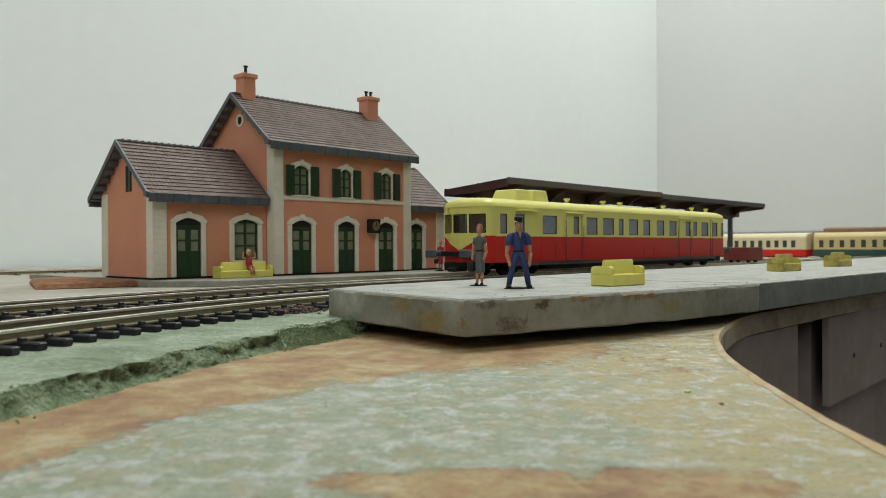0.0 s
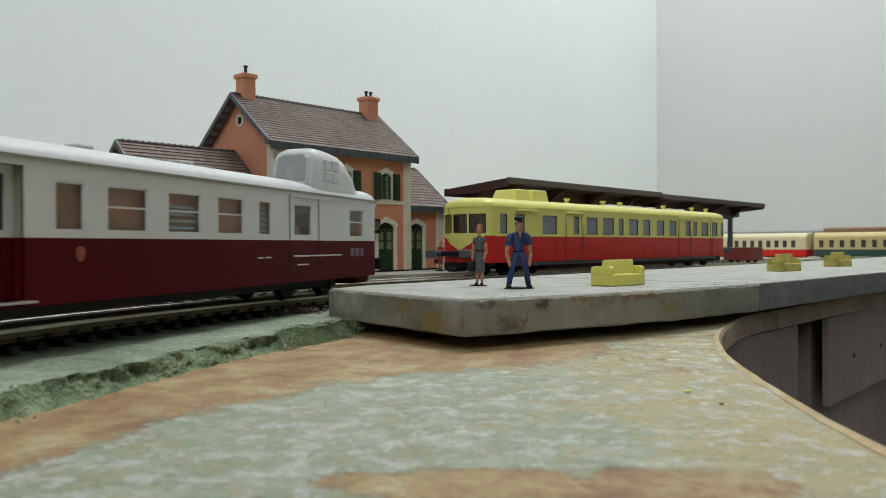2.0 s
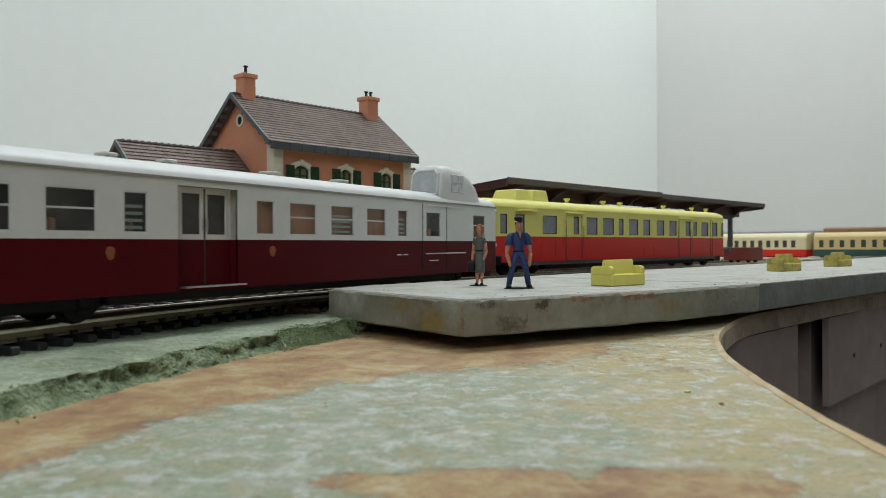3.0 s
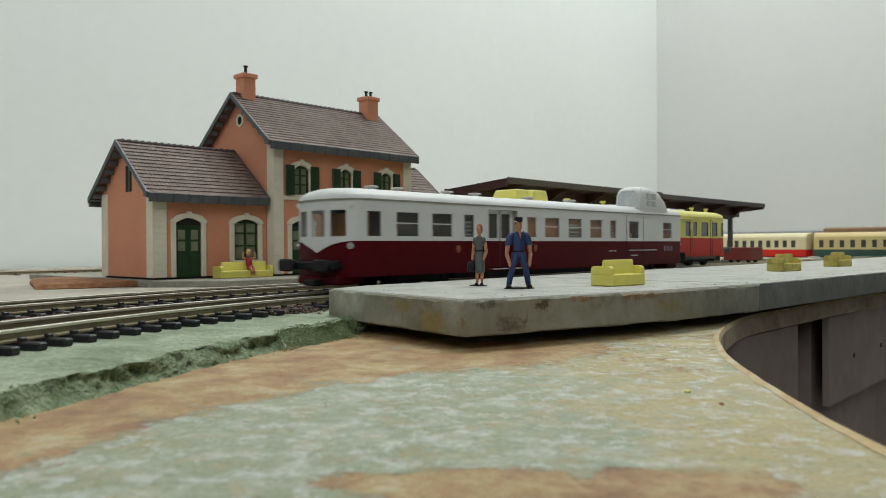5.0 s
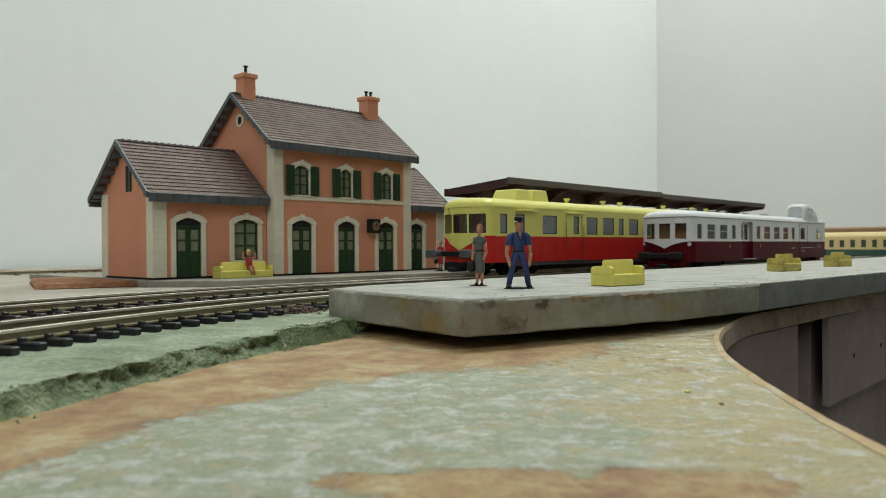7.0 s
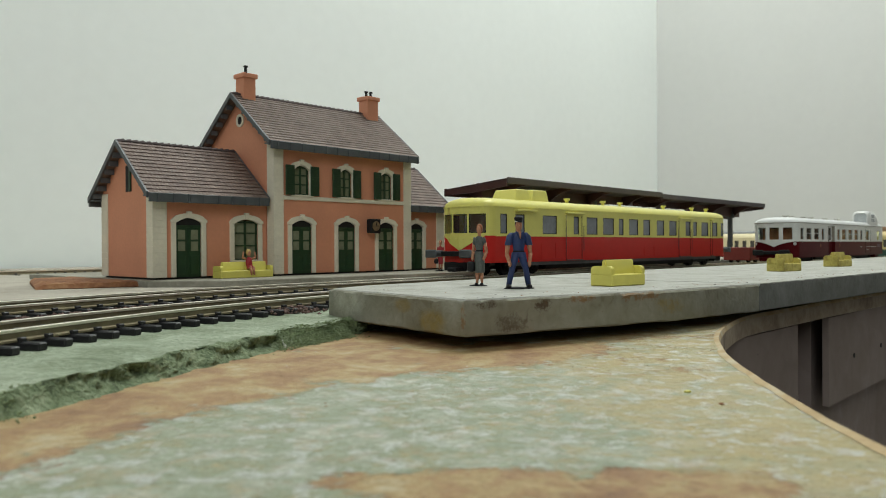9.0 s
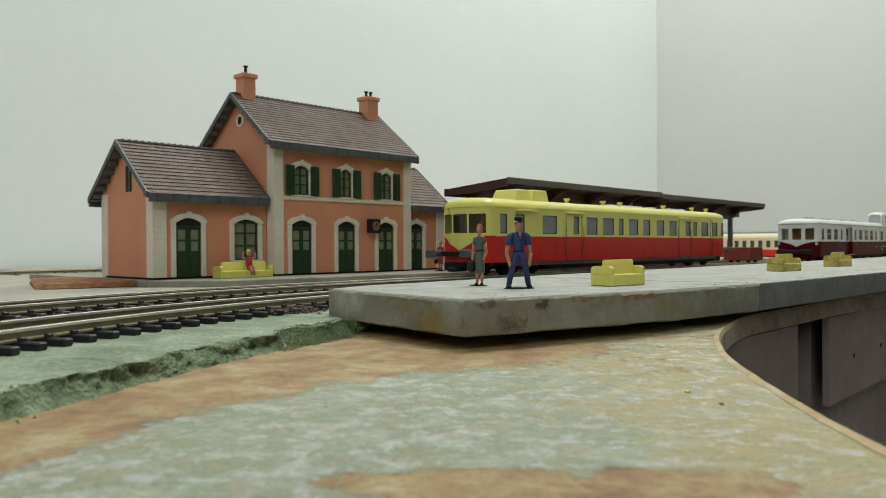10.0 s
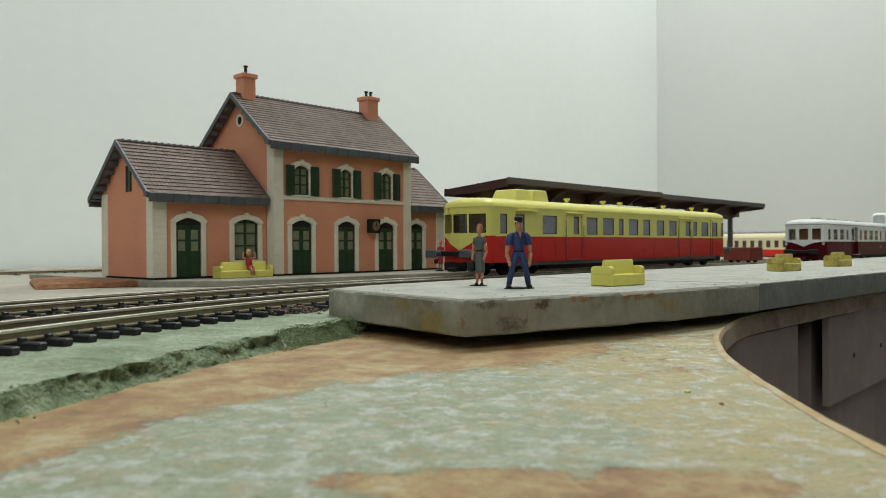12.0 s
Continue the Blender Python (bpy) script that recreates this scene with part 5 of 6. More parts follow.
def tiled_roof(t, u0, u1, y0, z0, y1, z1, courses, label):
    """One slope in stepped courses from the eaves (y0, z0) to the ridge (y1, z1)."""
    up = Vector((0, y1 - y0, z1 - z0))
    nrm = Vector((0, -(z1 - z0), (y1 - y0))).normalized()
    if nrm.z < 0:
        nrm = -nrm
    a0 = Vector((0, y0, z0))
    bm = B()
    loft(bm, [[(u, *(v + nrm * h)[1:]) for v, h in ((a0, 0.0), (a0 + up, 0.0), (a0 + up, -0.0008), (a0, -0.0008))] for u in (u0, u1)])
    sheet = part("roof_slope", bm, TILE, t, label)
    n = int((u1 - u0) / 0.0011)
    for k in range(courses):
        p, q = a0 + up * (k / courses), a0 + up * ((k + 1.12) / courses if k < courses - 1 else 1)
        rows = []
        for i in range(n + 1):
            u = u0 + (u1 - u0) * i / n
            wv = 0.00016 * (i % 2) + 0.00008 * noise.noise((u * 900, k * 3.1, 0))
            rows.append([(u, *(v + nrm * h)[1:]) for v, h in ((p, 0.0001), (p, 0.0006 + wv), (q, 0.00015 + wv), (q, 0.0001))])
        bm = B()
        loft(bm, rows)
        part("tile_course", bm, TILE, sheet)


def gable_walls(t, u0, u1, y0, y1, z0, ze, zr):
    ym = (y0 + y1) / 2
    for u in (u0, u1 - 0.0016):
        bm = B()
        prism(bm, [(y0 + 0.0016, z0), (y1 - 0.0016, z0), (y1 - 0.0016, ze), (ym, zr - 0.001), (y0 + 0.0016, ze)], u, u + 0.0016, "x")
        part("gable_wall", bm, PINK, t, "pink rendered gable wall")
    boxed("rear_wall", PINK, t, u0, u1, y1 - 0.0016, y1, z0, ze)


def roof_pair(t, u0, u1, y0, y1, ze, zr, over, side, courses, shift=0.0):
    """Both slopes with overhang, ridge cap, eaves gutter and gable verge boards."""
    u0, u1 = u0 + shift, u1 + shift
    ym = (y0 + y1) / 2
    k = (zr - ze) / (ym - y0)
    ye, zo = y0 - over, ze - k * over
    tiled_roof(t, u0 - side, u1 + side, ye, zo, ym, zr, courses, "brown tiled roof slope in even courses")
    tiled_roof(t, u0 - side, u1 + side, y1 + over, zo, ym, zr, courses, "brown tiled roof slope in even courses")
    bm = B()
    u = u0 - side
    while u < u1 + side - 0.002:
        cyl(bm, (u, ym, zr + 0.0001), (u + 0.0037, ym, zr + 0.0004), 0.0008, 8, 0.0013)
        u += 0.0036
    part("ridge_cap", bm, RIDGE, t, "row of rounded ridge tiles")
    # gutter fascia with joints
    for yy, d in ((ye, -1), (y1 + over, 1)):
        bm = B()
        box(bm, u0 - side, u1 + side, min(yy, yy + d * 0.0012), max(yy, yy + d * 0.0012), zo - 0.0040, zo + 0.0004, bevel=0.0002)
        u = u0 - side + 0.004
        while u < u1 + side:
            box(bm, u, u + 0.0006, min(yy, yy + d * 0.0017), max(yy, yy + d * 0.0017), zo - 0.0041, zo + 0.0003)
            u += 0.0083
        part("gutter", bm, ZINC, t, "grey zinc gutter fascia with joints")
        bm = B()
        box(bm, u0 - side, u1 + side, min(yy, y0 if d < 0 else y1), max(yy, y0 if d < 0 else y1), zo - 0.0012, zo - 0.0004)
        part("soffit", bm, ZINC, t)
    # verge boards
    for uu in (u0 - side - 0.0010, u1 + side):
        for ya, d in ((ye, 1), (y1 + over, -1)):
            bm = B()
            prism(bm, [(ya, zo - 0.0022), (ya, zo + 0.0008), (ym, zr + 0.0008), (ym, zr - 0.0022)], uu, uu + 0.0010, "x")
            part("verge_board", bm, ZINC, t, "dark grey verge board")
            n = 7
            bm = B()
            for j in range(1, n):
                yy, zz = ya + (ym - ya) * j / n, zo + (zr - zo) * j / n
                box(bm, uu + 0.0010 if uu < u0 else uu - side, uu + 0.001 + side if uu < u0 else uu, yy - 0.0006, yy + 0.0006, zz - 0.0040, zz - 0.0012)
            part("purlin_ends", bm, ZINC, t, "small bracket ends under the verge")


def shutter(t, u0, u1, z0, z1, y):
    bm = B()
    box(bm, u0, u1, y - 0.0009, y, z0, z1, bevel=0.0001)
    n = 14
    for k in range(n):
        zz = z0 + 0.0008 + (z1 - z0 - 0.0016) * k / n
        box(bm, u0 + 0.0006, u1 - 0.0006, y - 0.0012, y - 0.0008, zz, zz + 0.0005)
    part("shutter", bm, GREEN, t, "dark green louvred shutter")


def casement(t, u0, u1, z0, z1, y):
    bm = B()
    box(bm, u0, u1, y + 0.0006, y + 0.0010, z0, z1)
    w = part("window", bm, BLIND, t, "window with pale net curtain")
    bm = B()
    c = (u0 + u1) / 2
    for a, b in ((u0, u0 + 0.0010), (c - 0.0006, c + 0.0006), (u1 - 0.0010, u1)):
        box(bm, a, b, y, y + 0.0006, z0, z1)
    for k in (0.0, 0.34, 0.66, 0.93):
        box(bm, u0, u1, y + 0.0001, y + 0.0007, z0 + (z1 - z0) * k, z0 + (z1 - z0) * k + 0.0007)
    part("window_frame", bm, GREEN, w, "dark green window bars")


def quoin(t, u0, u1, y0, y1, z0, z1, n):
    for k in range(n):
        a, b = z0 + (z1 - z0) * k / n, z0 + (z1 - z0) * (k + 1) / n
        boxed("quoin_block", STONE, t, u0 - 0.0006, u1, y0 - 0.0007, y1, a, b, bevel=0.00014)


def chimney(t, u, y, z0, z1, w, d, pots):
    bm = B()
    box(bm, u - w / 2, u + w / 2, y - d / 2, y + d / 2, z0, z1 - 0.002, bevel=0.0002)
    ch = part("chimney", bm, PINK, t, "pink rendered chimney stack")
    boxed("chimney_cap", PINK, ch, u - w / 2 - 0.001, u + w / 2 + 0.001, y - d / 2 - 0.001, y + d / 2 + 0.001, z1 - 0.0026, z1, bevel=0.0003)
    for k in range(pots):
        bm = B()
        uu = u + (k - (pots - 1) / 2) * 0.004
        cyl(bm, (uu, y, z1 - 0.001), (uu, y, z1 + 0.0058 - 0.0012 * pots), 0.0010, 10, 0.0008)
        cyl(bm, (uu, y, z1 + 0.0056 - 0.0012 * pots), (uu, y, z1 + 0.0064 - 0.0012 * pots), 0.0013, 10)
        part("chimney_pot", bm, BLACK, ch, "black chimney pot", smooth=40)


CLOCKFACE = material("tarnished_dial", (0.20, 0.13, 0.07), 0.5, vary=0.3, scale=400)


def station():
    t = thing("station_building", LINE, "pink rendered model station with brown tiled roofs and green shutters", "station")
    zb = HALL_Z + 0.0010
    # main block
    u0, u1, y0, y1 = 0.0270, 0.1330, 0.140, 0.206
    ze, zr = 0.0869, 0.1133
    doors = [(0.0385, 0.0525), (0.0718, 0.0852), (0.1040, 0.1174)]
    dz = 0.0400
    wins = [(0.0400, 0.0507), (0.0732, 0.0826), (0.1059, 0.1156)]
    wz = (0.0545, 0.0712)
    gable_walls(t, u0, u1, y0, y1, zb, ze, zr)
    bm = B()
    holed(bm, u0, u1, zb, ze, y0, y0 + 0.0016, [(a, b, zb, dz) for a, b in doors] + [(a, b, *wz) for a, b in wins])
    part("front_wall", bm, PINK, t, "pink rendered front wall")
    # Near-black slab under the raised walls paints the shadow line at their foot.
    boxed("foot_shadow", DARK, t, u0 + 0.0012, u1 - 0.0012, y0 + 0.0010, y1 - 0.001, HALL_Z, zb, label="recessed black strip for the shadow line under the walls")
    # Solid near-black block stands for the unlit rooms behind the openings.
    boxed("unlit_interior_block", DARK, t, u0 + 0.003, u1 - 0.003, y0 + 0.006, y1 - 0.003, zb, ze - 0.002)
    for a, b in doors:
        surround(t, a, b, zb, dz, y0, True)
        double_door(t, a, b, zb, dz, y0 + 0.0006)
    for a, b in wins:
        surround(t, a, b, wz[0], wz[1], y0, False)
        casement(t, a, b, wz[0], wz[1] - 0.0004, y0 + 0.0006)
        shutter(t, a - 0.0062, a - 0.0004, wz[0] - 0.0004, wz[1] - 0.0002, y0 - 0.0012)
        shutter(t, b + 0.0004, b + 0.0062, wz[0] - 0.0004, wz[1] - 0.0002, y0 - 0.0012)
    boxed("string_course", STONE, t, u0 + 0.006, u1 - 0.006, y0 - 0.0011, y0 + 0.0002, 0.0513, 0.0537, bevel=0.0003)
    quoin(t, u0, u0 + 0.0060, y0, y0 + 0.0060, zb, ze - 0.002, 22)
    quoin(t, u1 - 0.0060, u1, y0, y0 + 0.0060, zb, ze - 0.002, 22)
    roof_pair(t, u0, u1, y0, y1, ze, zr, 0.0055, 0.0038, 18, -0.0022)
    bm = B()
    for k in range(28):
        a, b = 2 * math.pi * k / 28, 2 * math.pi * (k + 1) / 28
        ym, zm = (y0 + y1) / 2, 0.0985
        q = [(0.0038, a), (0.0038, b), (0.0024, b), (0.0024, a)]
        prism(bm, [(ym - 0.000 + rr * math.cos(x), zm + rr * math.sin(x)) for rr, x in q], u0 - 0.0008, u0 + 0.0002, "x")
    part("round_window", bm, STONE, t, "round cream gable window surround")
    bm = B()
    cyl(bm, (u0 - 0.0003, (y0 + y1) / 2, 0.0985), (u0 + 0.0005, (y0 + y1) / 2, 0.0985), 0.0026, 20)
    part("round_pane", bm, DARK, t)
    chimney(t, 0.0306, 0.173, 0.105, 0.1258, 0.0080, 0.0085, 1)
    chimney(t, 0.1248, 0.1715, 0.103, 0.1250, 0.0095, 0.0090, 2)
    # clock
    bm = B()
    box(bm, 0.0928, 0.1012, y0 - 0.0062, y0 - 0.0020, 0.0330, 0.0418, bevel=0.0005)
    box(bm, 0.0962, 0.0978, y0 - 0.0022, y0, 0.0370, 0.0380)
    ck = part("clock", bm, BLACK, t, "black square station clock on a bracket")
    bm = B()
    cyl(bm, (0.0970, y0 - 0.0060, 0.0374), (0.0970, y0 - 0.0066, 0.0374), 0.0029, 20)
    part("clock_face", bm, CLOCKFACE, ck, "brown tarnished round clock face")
    bm = B()
    box(bm, 0.0968, 0.0972, y0 - 0.0069, y0 - 0.0067, 0.0373, 0.0396)
    box(bm, 0.0970, 0.0988, y0 - 0.0069, y0 - 0.0067, 0.0372, 0.0376)
    part("clock_hands", bm, BLACK, ck)
    # low wings
    for v0, v1, dd, ww in ((-0.0398, 0.0265, [(-0.0279, -0.0137)], [(0.0056, 0.0206)]), (0.1335, 0.1715, [(0.1376, 0.1506)], [])):
        y0w, y1w = 0.1465, 0.2040
        zew, zrw = 0.0560, 0.0800
        gable_walls(t, v0, v1, y0w, y1w, zb, zew, zrw)
        # Same painted shadow line under the wing walls.
        boxed("foot_shadow", DARK, t, v0 + 0.0012, v1 - 0.0012, y0w + 0.0010, y1w - 0.001, HALL_Z, zb, label="recessed black strip for the shadow line under the walls")
        bm = B()
        holed(bm, v0, v1, zb, zew, y0w, y0w + 0.0016, [(a, b, zb, dz) for a, b in dd] + [(a, b, 0.0180, dz) for a, b in ww])
        part("wing_wall", bm, PINK, t, "pink rendered wing wall")
        for a, b in dd:
            surround(t, a, b, zb, dz, y0w, True)
            double_door(t, a, b, zb, dz, y0w + 0.0006, panes=True)
        for a, b in ww:
            surround(t, a, b, 0.0180, dz, y0w, False)
            casement(t, a, b, 0.0180, dz - 0.0005, y0w + 0.0006)
        quoin(t, v0 if v0 < 0 else v1 - 0.0070, v0 + 0.0070 if v0 < 0 else v1, y0w, y0w + 0.006, zb, zew - 0.002, 14)
        if v0 < 0:
            quoin(t, v0, v0 + 0.006, y1w - 0.006, y1w + 0.0006, zb, zew - 0.002, 14)
        roof_pair(t, v0, v1 - (0.0075 if v0 < 0 else 0.003), y0w, y1w, zew, zrw, 0.0055, 0.0050, 14)
    # Black box on the gable face gives the slit its inner darkness.
    slit = boxed("slit_window", DARK, t, -0.0402, -0.0390, 0.1695, 0.1755, 0.0540, 0.0675, label="narrow dark slit in the gable")
    boxed("shutter", GREEN, slit, -0.0407, -0.0402, 0.1695, 0.1712, 0.0540, 0.0675)


def station_platform():
    bm = B()
    prism(bm, [(-0.045, 0.142), (-0.020, 0.113), (0.05, 0.105), (0.14, 0.1015), (0.75, 0.1015), (0.75, 0.30), (-0.045, 0.30)], FOAM_Z - 0.001, HALL_Z, "z")
    bmesh.ops.bevel(bm, geom=bm.edges[:], offset=0.0004, segments=1, affect="EDGES")
    solid("station_platform", bm, PLATFORM_GREY, LINE, "low grey platform in front of the station", "platform", kind="structure")
    bm = B()
    n = 30
    rings = []
    for k in range(n + 1):
        f = k / n
        front, back = Vector((-0.0885, 0.1640)).lerp(Vector((-0.0400, 0.1500)), f), Vector((-0.0665, 0.236)).lerp(Vector((-0.0455, 0.236)), f)
        e = min(1.0, 0.55 + k / 6)
        ring = []
        for j, (g, z) in enumerate(((0.02, FOAM_Z), (0.0, FOAM_Z + 0.0016), (0.015, HALL_Z - 0.0008), (0.06, HALL_Z - 0.0001), (0.5, HALL_Z - 0.0002), (1.0, HALL_Z - 0.0003), (1.0, FOAM_Z))):
            p = front.lerp(back, g)
            ring.append((p.x + noise.noise((j, k * 0.5, 1)) * 0.0010, p.y + noise.noise((j * 2.0, k * 0.7, 4)) * 0.0009, FOAM_Z + (z - FOAM_Z) * e + noise.noise((j, k * 0.5, 8)) * 0.0005))
        rings.append(ring)
    loft(bm, rings)
    solid("wooden_plank", bm, WOOD, LINE, "rough red-brown wooden plank end of the station platform", "plank", smooth=40)


def canopy():
    t = thing("platform_canopy", LINE, "dark maroon platform canopy on a steel post", "canopy")
    for a, b, y0, y1, zf, zr in ((0.158, 0.362, 0.0800, 0.132, 0.0672, 0.0628), (0.3625, 0.585, 0.0800, 0.132, 0.0660, 0.0622)):
        bm = B()
        prism(bm, [(y0, zf), (y1, zr), (y1, zr - 0.0012), (y0, zf - 0.0012)], a, b, "x")
        part("roof_sheet", bm, CANOPY_TOP, t, "dark roofing sheet")
        bm = B()
        box(bm, a, b, y0 - 0.0014, y0, zf - 0.0034, zf + 0.0006, bevel=0.0003)
        part("fascia", bm, CANOPY_TOP, t, "dark grey-maroon fascia board")
        bm = B()
        box(bm, a, b, y1, y1 + 0.0014, zr - 0.0046, zr + 0.0006, bevel=0.0003)
        part("fascia", bm, CANOPY, t)
        for u in (a, b - 0.0014):
            bm = B()
            prism(bm, [(y0, zf), (y1, zr), (y1, zr - 0.0040), (y0 + 0.026, zf - 0.0075), (y0, zf - 0.0050)], u, u + 0.0014, "x")
            part("end_board", bm, CANOPY, t, "dark maroon end board")
        n = 4
        for k in range(n):
            u = a + 0.022 + (b - a - 0.044) * k / (n - 1)
            bm = B()
            curve = [(y0 + 0.001 + 0.024 * q / 8, zf - 0.0034 - 0.0115 * (q / 8) ** 2) for q in range(9)]
            prism(bm, [(y1 - 0.001, zr - 0.0012), (y0 + 0.001, zf - 0.0012)] + curve + [(y0 + 0.031, zf - 0.0150), (y1 - 0.004, zr - 0.0040)], u, u + 0.0024, "x")
            part("rafter", bm, CANOPY, t, "curved dark bracket rafter")
        bm = B()
        box(bm, a + 0.004, b - 0.004, y0 + 0.0235, y0 + 0.0275, zf - 0.0125, zf - 0.0022, bevel=0.0004)
        part("purlin_beam", bm, CANOPY, t, "dark maroon lengthwise beam")
    for u in (0.300, 0.5615):
        bm = B()
        box(bm, u - 0.0022, u + 0.0022, 0.1035, 0.1075, HALL_Z, 0.0600, bevel=0.0004)
        box(bm, u - 0.0040, u + 0.0040, 0.1015, 0.1095, HALL_Z, HALL_Z + 0.004, bevel=0.0006)
        box(bm, u - 0.0036, u + 0.0036, 0.1020, 0.1090, 0.0520, 0.0560, bevel=0.0006)
        part("post", bm, ZINC, t, "dark grey steel canopy post")


# ---------- small figures, each one plain mesh ----------
def limb(bm, p, q, r0, r1):
    cyl(bm, p, q, r0, 8, r1)
    ball(bm, q, r1, sub=1)


def figure(name, m, label, colours, build, slim=0.85):
    """A moulded figurine in a few paints, one mesh."""
    bm = B()
    build(bm)
    me = bpy.data.meshes.new(name)
    bmesh.ops.recalc_face_normals(bm, faces=bm.faces[:])
    bm.to_mesh(me)
    bm.free()
    for k in colours:
        me.materials.append(k)
    me.shade_smooth()
    ob = new(name, me)
    ob.matrix_world = m @ Matrix.Diagonal((slim, slim, 1, 1))
    return tagged(ob, label, "figurine", "figurines")


def painted(bm, index, fn, *a, **k):
    one = B()
    fn(one, *a, **k)
    for f in one.faces:
        f.material_index = index
    me = bpy.data.meshes.new("piece")
    one.to_mesh(me)
    one.free()
    bm.from_mesh(me)
    bpy.data.meshes.remove(me)


def tube(bm, rows, n=14):
    """A moulded trunk or limb of oval sections: z, half widths, centre."""
    loft(bm, [[(cx + rx * math.cos(2 * math.pi * k / n), cy + ry * math.sin(2 * math.pi * k / n), z) for k in range(n)] for z, rx, ry, cx, cy in rows])


def wedge(bm, pts, a, b):
    prism(bm, pts, a, b, "y")


SKIN = material("painted_flesh", (0.46, 0.21, 0.11), 0.55, vary=0.3, scale=900, fine=2500)
NAVY = material("navy_paint", (0.016, 0.034, 0.115), 0.5, vary=0.4, scale=700, fine=2500)
GREYDRESS = material("grey_green_paint", (0.085, 0.095, 0.085), 0.55, vary=0.45, scale=800, fine=2500)
HAIR = material("auburn_paint", (0.30, 0.10, 0.03), 0.6)
WHITEP = material("white_paint", (0.7, 0.7, 0.66), 0.5)
REDP = material("red_dress_paint", (0.35, 0.02, 0.03), 0.5)
BLOND = material("blond_paint", (0.55, 0.38, 0.12), 0.6)


def figures():
    def man(bm):
        for sx in (-1, 1):
            painted(bm, 1, tube, [(0.0108, 0.0016, 0.0016, sx * 0.0012, 0), (0.0084, 0.0016, 0.0016, sx * 0.0018, 0), (0.0058, 0.0012, 0.0013, sx * 0.0028, -0.0003), (0.0034, 0.0012, 0.0013, sx * 0.0035, 0.0001), (0.0009, 0.0010, 0.0013, sx * 0.0041, 0.0003)])
            painted(bm, 2, ball, (sx * 0.0042, -0.0005, 0.0007), 0.0011, 1.0, 2.0, 0.75)
            painted(bm, 1, tube, [(0.0166, 0.0009, 0.0011, sx * 0.0026, 0), (0.0156, 0.0015, 0.0015, sx * 0.0034, 0), (0.0136, 0.0014, 0.0014, sx * 0.0041, 0.0001), (0.0129, 0.0015, 0.0014, sx * 0.0043, 0.0001)])
            painted(bm, 0, limb, (sx * 0.0042, 0.0001, 0.0136), (sx * 0.0049, 0.0001, 0.0103), 0.0010, 0.0008)
            painted(bm, 0, limb, (sx * 0.0049, 0.0001, 0.0103), (sx * 0.0042, -0.0013, 0.0080), 0.0008, 0.0007)
            painted(bm, 0, ball, (sx * 0.0040, -0.0015, 0.0074), 0.0009, 0.8, 0.9, 1.1)
        painted(bm, 1, tube, [(0.0094, 0.0024, 0.0017, 0, 0), (0.0108, 0.0024, 0.0017, 0, 0), (0.0118, 0.0022, 0.0015, 0, 0), (0.0138, 0.0028, 0.0018, 0, 0), (0.0154, 0.0032, 0.0018, 0, 0), (0.0163, 0.0027, 0.0015, 0, 0), (0.0168, 0.0013, 0.0011, 0, 0)])
        painted(bm, 2, tube, [(0.0109, 0.00245, 0.00175, 0, 0), (0.0113, 0.00242, 0.00172, 0, 0)])
        painted(bm, 0, wedge, [(-0.0008, 0.0168), (0.0008, 0.0168), (0.0002, 0.0146)], -0.0021, -0.0010)
        painted(bm, 1, wedge, [(-0.0017, 0.0170), (-0.0006, 0.0167), (-0.0001, 0.0147), (-0.0008, 0.0152)], -0.0023, -0.0014)
        painted(bm, 1, wedge, [(0.0017, 0.0170), (0.0006, 0.0167), (0.0003, 0.0147), (0.0010, 0.0152)], -0.0023, -0.0014)
        painted(bm, 0, tube, [(0.0162, 0.0009, 0.0009, 0, 0), (0.0175, 0.0009, 0.0009, 0, -0.0001)])
        painted(bm, 0, ball, (0, -0.0003, 0.0186), 0.0016, 0.86, 0.98, 1.12)
        painted(bm, 0, ball, (0, -0.0019, 0.0184), 0.0004, 0.7, 1.0, 1.0)
        painted(bm, 3, ball, (0, 0.0004, 0.0191), 0.0016, 0.9, 0.92, 0.85)
        painted(bm, 3, tube, [(0.0196, 0.0015, 0.0016, 0, 0), (0.0203, 0.0016, 0.0017, 0, 0), (0.0208, 0.0018, 0.0019, 0, 0), (0.0212, 0.0015, 0.0016, 0, 0)])
        painted(bm, 2, ball, (0, -0.0018, 0.0198), 0.0009, 1.3, 1.0, 0.25)
        painted(bm, 4, tube, [(0.0197, 0.00156, 0.00166, 0, 0), (0.0200, 0.00158, 0.00168, 0, 0)])
        painted(bm, 2, ball, (-0.0018, 0.0000, 0.0002), 0.0044, 1.0, 0.60, 0.12)
        painted(bm, 2, ball, (0.0024, -0.0003, 0.0002), 0.0040, 1.0, 0.66, 0.10)
    figure("figurine", LINE @ pose(-0.0395, -0.0800, SLAB_Z + 0.0002, 0, 0, -38), "standing figurine in navy blue with a dark cap", [SKIN, NAVY, BLACK, BLACK, WHITEP], man, 0.74)

    def woman(bm):
        for sx in (-1, 1):
            painted(bm, 0, limb, (sx * 0.0008, 0, 0.0062), (sx * 0.0009, 0.0004 * sx, 0.0034), 0.0009, 0.0009)
            painted(bm, 0, limb, (sx * 0.0009, 0.0004 * sx, 0.0034), (sx * 0.0009, 0.0006 * sx, 0.0008), 0.0009, 0.0005)
            painted(bm, 2, ball, (sx * 0.0010, -0.0005 + 0.0006 * sx, 0.0006), 0.0008, 0.8, 1.8, 0.7)
            painted(bm, 1, limb, (sx * 0.0019, 0, 0.0152), (sx * 0.0026, 0.0001, 0.0135), 0.0009, 0.0008)
